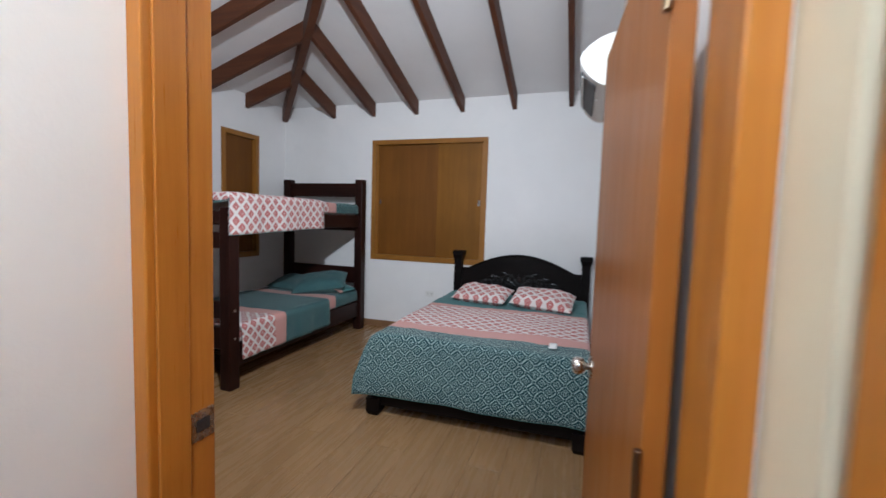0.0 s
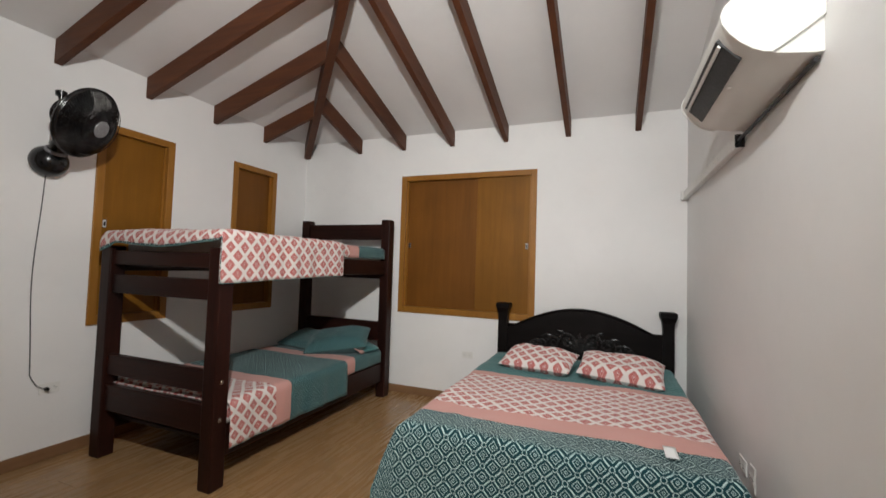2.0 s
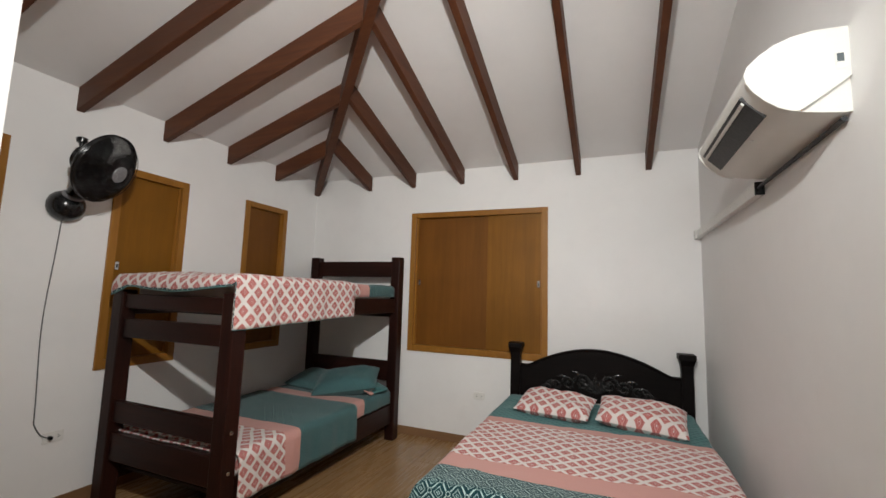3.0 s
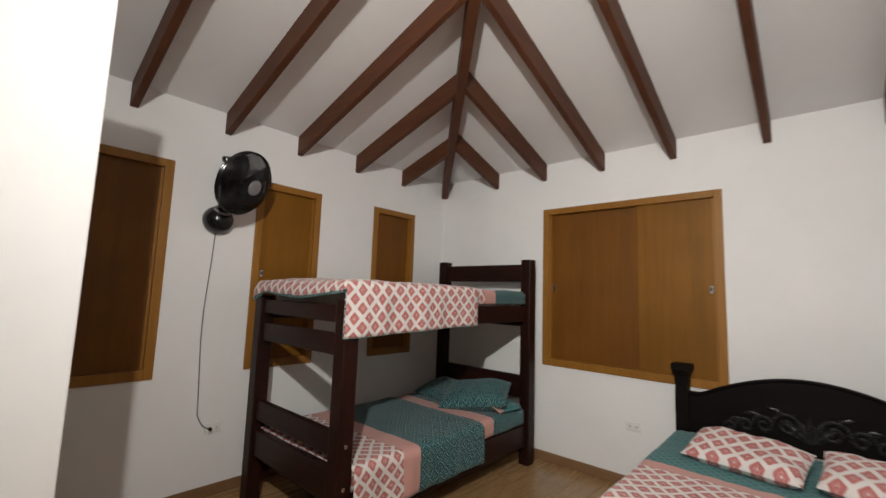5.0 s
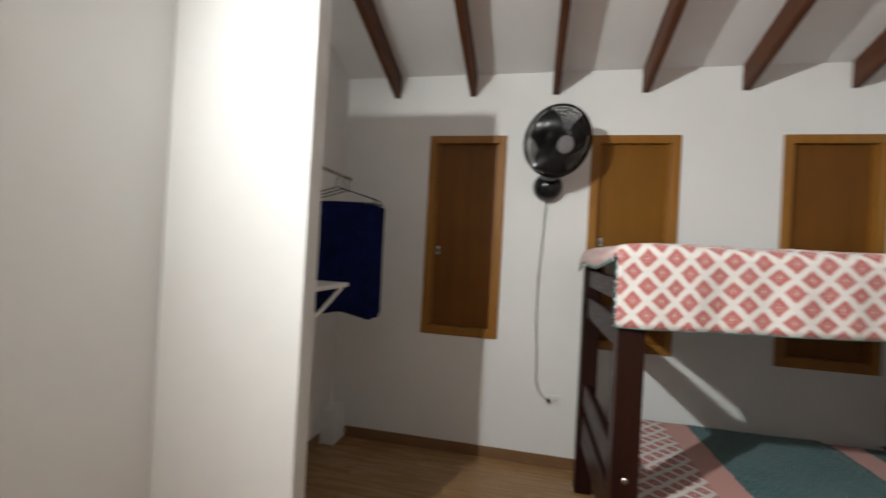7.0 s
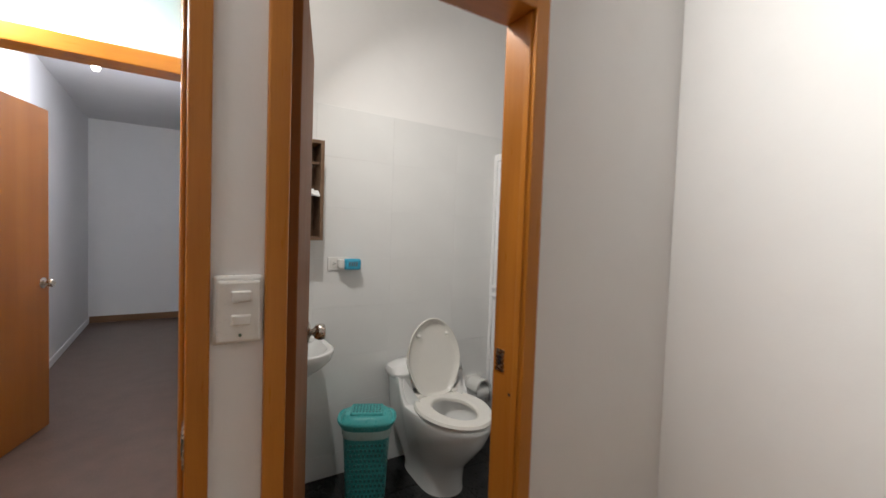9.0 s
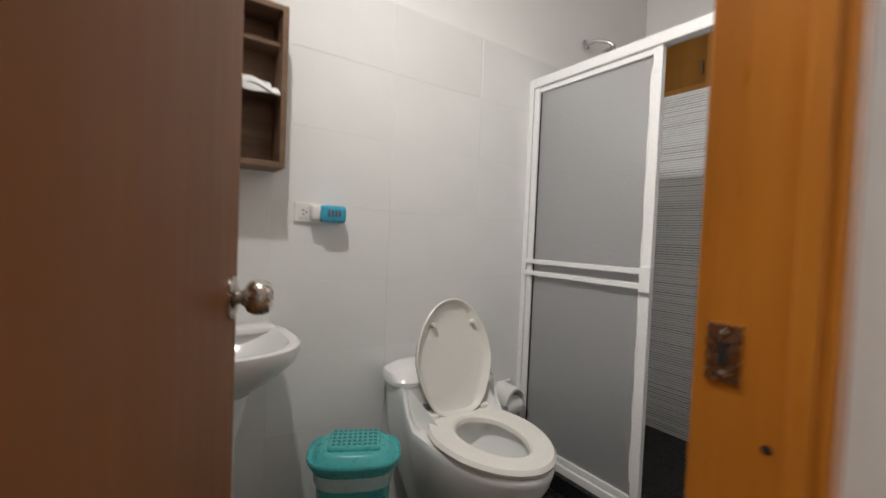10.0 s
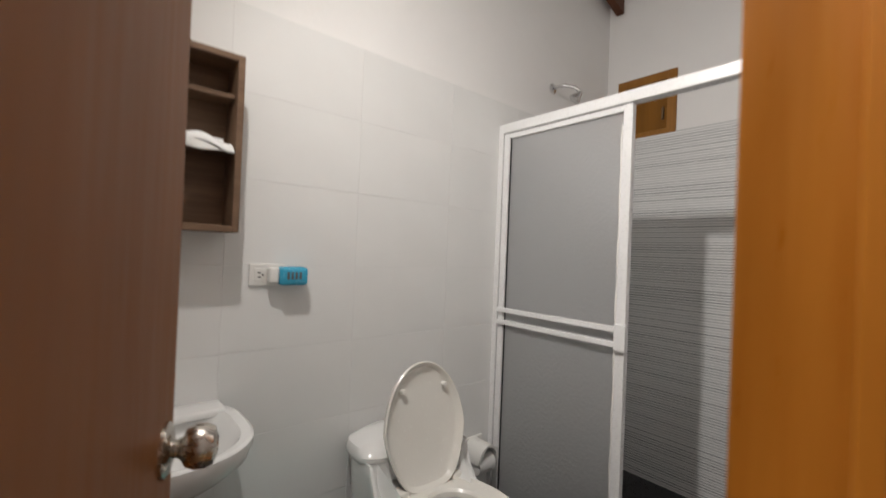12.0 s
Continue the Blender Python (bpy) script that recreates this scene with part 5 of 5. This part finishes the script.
def basin():
    s = thing("pedestal_basin", "white ceramic wash basin on a pedestal", "basin", (-0.705, BY, 0))
    def ring(k, z, dy=0.0, d=0.40):
        pts = []
        for i in range(48):
            a = 2 * math.pi * i / 48
            c, q = math.cos(a), math.sin(a)
            x = 0.232 * k * math.copysign(abs(c) ** 0.75, c)
            y = (0.20 * k * math.copysign(abs(q) ** (0.85 if q > 0 else 0.4), q)) + 0.20 + dy
            pts.append((x, max(0.002, y), z))
        return pts
    rings = [ring(0.34, 0.62, -0.04), ring(0.50, 0.66, -0.03), ring(0.80, 0.715, -0.015), ring(0.95, 0.755, 0), ring(1.0, 0.785, 0), ring(1.0, 0.802, 0), ring(0.965, 0.808, 0),
             ring(0.86, 0.806, 0.012), ring(0.80, 0.785, 0.016), ring(0.62, 0.72, 0.016), ring(0.30, 0.69, 0.016)]
    part("bowl", loft(rings), CERAMIC, s, smooth=True)
    part("back_ledge", boxed(-0.20, 0.20, 0.001, 0.09, 0.79, 0.814, bev=0.008, seg=3), CERAMIC, s, smooth=True)
    part("pedestal", loft([oval(0, 0.15, 0.105, 0.10, 0.0, power=2.6), oval(0, 0.15, 0.09, 0.088, 0.05, power=2.6), oval(0, 0.15, 0.072, 0.075, 0.30, power=2.4), oval(0, 0.15, 0.080, 0.08, 0.52, power=2.4), oval(0, 0.16, 0.115, 0.11, 0.66, power=2.2)]), CERAMIC, s, smooth=True)
    tap = part("tap", boxed(-0.019, 0.019, 0.045, 0.083, 0.812, 0.872, bev=0.005), CHROME, s, "square chrome tap")
    part("spout", boxed(-0.014, 0.014, 0.083, 0.150, 0.846, 0.866, bev=0.004), CHROME, tap)
    part("tap_lever", boxed(-0.012, 0.012, 0.05, 0.10, 0.8725, 0.880, bev=0.003), CHROME, tap)
    return s


basin()


def cabinet():
    x0, x1, d, z0, z1 = -0.908, BE - 0.005, 0.125, 1.318, 1.818
    c = thing("wall_cabinet", "open brown wooden bathroom cabinet with a sliding mirror", "cabinet", (0, BY, 0))
    t = 0.018
    part("side", boxed(x0, x0 + t, 0, d, z0, z1, bev=0.002), CABWOOD, c)
    part("side", boxed(x1 - t, x1, 0, d, z0, z1, bev=0.002), CABWOOD, c)
    part("top", boxed(x0 + t, x1 - t, 0, d, z1 - t, z1, bev=0.002), CABWOOD, c)
    part("bottom", boxed(x0 + t, x1 - t, 0, d, z0, z0 + t, bev=0.002), CABWOOD, c)
    part("back", boxed(x0 + t, x1 - t, 0.001, 0.008, z0 + t, z1 - t), CABWOOD, c)
    for z in (1.548, 1.70):
        part("shelf", boxed(x0 + t, x1 - t, 0.008, d - 0.03, z, z + 0.012, bev=0.001), CABWOOD, c)
    mir = part("mirror_door", boxed(-0.752, x1 - t - 0.002, d - 0.022, d - 0.018, z0 + t + 0.003, z1 - t - 0.003), mirror_mat, c, "sliding mirror")
    part("mirror_edge", boxed(-0.756, -0.752, d - 0.023, d - 0.016, z0 + t + 0.003, z1 - t - 0.003), CHROME, mir)
    return c


cabinet()
paper = cloth("folded_paper", lambda u, v: (-0.83 + u, BY + 0.085 + v, 1.566 + 0.022 * math.sin(u * 22 + 1) ** 2 - 2.2 * max(0, v - 0.01) ** 1.4), 14, 12, -0.055, 0.055, -0.05, 0.055, PAPER, None, 0.006)
tail = cloth("paper_fold", lambda u, v: (-0.80 + u, BY + 0.128 + 0.012 * math.sin(v * 40 + u * 20), 1.574 - v * (1 - 3.2 * abs(u))), 12, 10, -0.06, 0.07, 0.0, 0.042, PAPER, paper, 0.003)
tagged(paper, "crumpled white paper lying on the cabinet shelf", "paper")
outlet("bathroom_socket", "white double socket on the tiled wall", pose(-1.028, BY, 1.19) @ pose(0, 0, 0, 0, 0, 180), 0.112, 0.070)
fr = thing("air_freshener", "blue plug-in air freshener in the bathroom socket", "air freshener", (-1.072, BY, 1.19))
part("plug_base", boxed(0.018, 0.05, 0.010, 0.05, -0.026, 0.026, bev=0.008, seg=3), WHITEPLASTIC, fr, "white plug", True)
fb = part("blue_body", boxed(-0.072, 0.018, 0.012, 0.062, -0.032, 0.028, bev=0.012, seg=3), BLUEPLASTIC, fr, "translucent blue body", True)
for i in range(4):
    part("label_bar", boxed(-0.048 + i * 0.013, -0.040 + i * 0.013, 0.0615, 0.0632, -0.012, 0.012), INK, fb)

# paper holder
tp = thing("toilet_paper_holder", "white plastic paper holder with a roll beside the toilet", "paper holder", (-1.99, BY, 0.33))
part("bracket", boxed(-0.065, 0.065, 0.0, 0.012, -0.05, 0.095, bev=0.005), WHITEPLASTIC, tp)
shell = loft([[(x * k, y, z * 1.0) for x, y, z in [(0.065 * math.cos(a), yy, 0.02 + 0.075 * math.sin(a)) for a in [math.pi * i / 16 for i in range(17)]] + [(-0.055 * math.cos(a), yy, 0.02 + 0.064 * math.sin(a)) for a in [math.pi * i / 16 for i in range(17)]]] for yy, k in ((0.012, 1), (0.12, 1))])
part("cover", shell, WHITEPLASTIC, tp, "rounded white cover", True)
part("roll", moved(lathe([(0.018, 0), (0.047, 0.0), (0.048, 0.004), (0.048, 0.096), (0.047, 0.10), (0.018, 0.10)], 28), Matrix.Translation((-0.05, 0.068, 0.0)) @ pose(0, 0, 0, 0, 90, 0)), PAPER, tp, "white paper roll", True)


# shower screen
def screen():
    s = thing("shower_screen", "white aluminium shower screen with pebbled acrylic panel", "shower screen", (SHX, 0, 0))
    z0, z1, ym = 0.075, 1.916, 0.420
    w = 0.018
    part("wall_post", boxed(-w, w, BY, BY + 0.028, z0, z1, bev=0.003), ALUMINIUM, s)
    part("wall_post", boxed(-w, w, YT - 0.028, YT, z0, z1, bev=0.003), ALUMINIUM, s)
    part("top_rail", boxed(-0.024, 0.024, BY + 0.028, YT - 0.028, z1 - 0.045, z1, bev=0.004), ALUMINIUM, s)
    part("bottom_rail", boxed(-0.024, 0.024, BY + 0.028, YT - 0.028, z0, z0 + 0.038, bev=0.004), ALUMINIUM, s)
    p = part("panel_stile", boxed(-0.012, 0.016, BY + 0.034, BY + 0.066, z0 + 0.040, z1 - 0.047, bev=0.003), ALUMINIUM, s)
    part("panel_stile", boxed(-0.012, 0.016, ym - 0.022, ym + 0.014, z0 + 0.040, z1 - 0.047, bev=0.003), ALUMINIUM, s)
    part("panel_rail", boxed(-0.010, 0.014, BY + 0.066, ym - 0.022, z1 - 0.072, z1 - 0.049, bev=0.002), ALUMINIUM, s)
    part("panel_rail", boxed(-0.010, 0.014, BY + 0.066, ym - 0.022, z0 + 0.042, z0 + 0.066, bev=0.002), ALUMINIUM, s)
    for za, zb in ((0.955, 0.977), (1.012, 1.034)):
        part("towel_bar", boxed(0.016, 0.034, BY + 0.04, ym + 0.01, za, zb, bev=0.003), ALUMINIUM, s)
    part("bar_end", boxed(0.014, 0.036, ym - 0.02, ym + 0.024, 0.945, 1.044, bev=0.003), ALUMINIUM, s)
    for za, zb in ((z0 + 0.066, 0.968), (1.022, z1 - 0.072), (0.968, 1.022)):
        g = part("acrylic_panel", boxed(-0.002, 0.002, BY + 0.066, ym - 0.022, za, zb), FROST, s, "grey pebbled acrylic")
        g.visible_shadow = True
    for ya, yb in ((BY + 0.066, BY + 0.0715), (ym - 0.0275, ym - 0.022)):
        part("gasket", boxed(-0.005, 0.006, ya, yb, z0 + 0.066, z1 - 0.072), DARKVENT, s, "thin black rubber gasket")
    seal = [(0.006 + 0.002 * math.sin(i * 1.7), ym - 0.026 - 0.004 * math.sin(i * 2.3) ** 2, 0.2 + i * 0.055) for i in range(30)]
    part("silicone_seam", tube(seal, 0.005, 6), WHITEPLASTIC, s, "rough white silicone seam", True)
    return s


screen()
structure("shower_curb", boxed(SHX - 0.045, SHX + 0.045, BY, YT, -0.004, 0.075, bev=0.004), BLACKTILE, "black shower curb under the screen", "curb")
sh = thing("wall_shower", "small chrome wall shower above the tiles", "shower", (-2.52, BY, 2.22))
part("flange", moved(lathe([(0.028, 0), (0.028, 0.006), (0.012, 0.012)], 20), pose(0, 0, 0, -90, 0, 0)), CHROME, sh, smooth=True)
part("pipe", tube([(0, 0.01, 0), (-0.02, 0.06, 0.008), (-0.05, 0.11, -0.01), (-0.07, 0.14, -0.04)], 0.010, 10), CHROME, sh, smooth=True)
part("rose", moved(lathe([(0.012, 0), (0.016, 0.02), (0.032, 0.045), (0.034, 0.055), (0.03, 0.058)], 24), Matrix.Translation((-0.068, 0.136, -0.035)) @ pose(0, 0, 0, 150, -25, 0)), CHROME, sh, smooth=True)


# ---- pieces: tiles and planks ----
def shared(name, bm, material):
    bmesh.ops.recalc_face_normals(bm, faces=bm.faces)
    me = bpy.data.meshes.new(name)
    bm.to_mesh(me)
    bm.free()
    me.materials.append(material)
    return me


def piece(name, me, parent, place):
    ob = new(name, me)
    ob.parent = parent
    ob.location = place
    return ob


def tile_mesh(name, a, b, c, bev, material):
    return shared(name, boxed(0, a, 0, b, 0, c, bev=bev, seg=1), material)


ROW, COL, TOPZ, G = 0.272, 0.448, 2.035, 0.0008
structure("tile_bed_south", boxed(BX, BE, BY - 0.009, BY - 0.0012, 0, TOPZ), TILEGROUT, "pale grout between the wall tiles", "grout")
structure("tile_bed_west", boxed(BX - 0.009, BX - 0.0012, BY, YT, 0, TOPZ), TILEGROUT, "pale grout between the striped tiles", "grout")
south = bpy.data.objects["wall_bath_south"]
cache = {}


def wall_tiles(wall, name, along, start, end, first, fixed, material, thick=0.009):
    """Tiles from the top course down, standing on a wall."""
    cuts = [start]
    c = first
    while c <= start + 0.02:
        c += COL
    while c < end - 0.02:
        cuts.append(c)
        c += COL
    cuts.append(end)
    z1 = TOPZ
    while z1 > 0.01:
        z0 = max(0.0, z1 - ROW)
        for a, b in zip(cuts, cuts[1:]):
            key = (name, along, round(b - a, 3), round(z1 - z0, 3))
            if key not in cache:
                w, h = b - a - 2 * G, z1 - z0 - 2 * G
                cache[key] = tile_mesh(name, w, thick, h, 0.0007, material) if along == "x" else tile_mesh(name, thick, w, h, 0.0007, material)
            piece(name, cache[key], wall, (a + G, fixed, z0 + G) if along == "x" else (fixed, a + G, z0 + G))
        z1 = z0


wall_tiles(south, "wall_tile", "x", BX, BE, -0.898 - 5 * COL, BY - 0.009, WHITETILE)
wall_tiles(bpy.data.objects["wall_bath_west"], "striped_tile", "y", BY, YT, 0.753 - 3 * COL, BX - 0.009, STRIPE)
bath_floor = bpy.data.objects["floor_bathroom"]
fm = tile_mesh("floor_tile", 0.296, 0.296, 0.006, 0.001, BLACKTILE)
for i in range(9):
    for j in range(5):
        x, y = BX + 0.002 + i * 0.30, BY + 0.002 + j * 0.30
        w, d = min(0.296, BE - x), min(0.296, YT - y)
        if w > 0.02 and d > 0.02:
            me = fm if w > 0.295 and d > 0.295 else tile_mesh("floor_tile", w, d, 0.006, 0.001, BLACKTILE)
            piece("floor_tile", me, bath_floor, (x, y, -0.005))
room_floor = bpy.data.objects["floor"]
PW, PL = 0.20, 1.20
full = tile_mesh("plank", PW - 0.002, PL - 0.002, 0.005, 0.0008, PLANK)
i, x = 0, XW
while x < XE - 0.01:
    w = min(PW, XE - x)
    y = YS - (0.0, 0.4, 0.8)[i % 3] * PL / 1.2
    while y < YN:
        a, b = max(y, YS), min(y + PL, YN)
        if b - a > 0.02:
            me = full if b - a > PL - 0.003 and w > PW - 0.003 else tile_mesh("plank", w - 0.002, b - a - 0.002, 0.005, 0.0008, PLANK)
            piece("plank", me, room_floor, (x + 0.001, a + 0.001, -0.005))
        y += PL
    x += PW
    i += 1
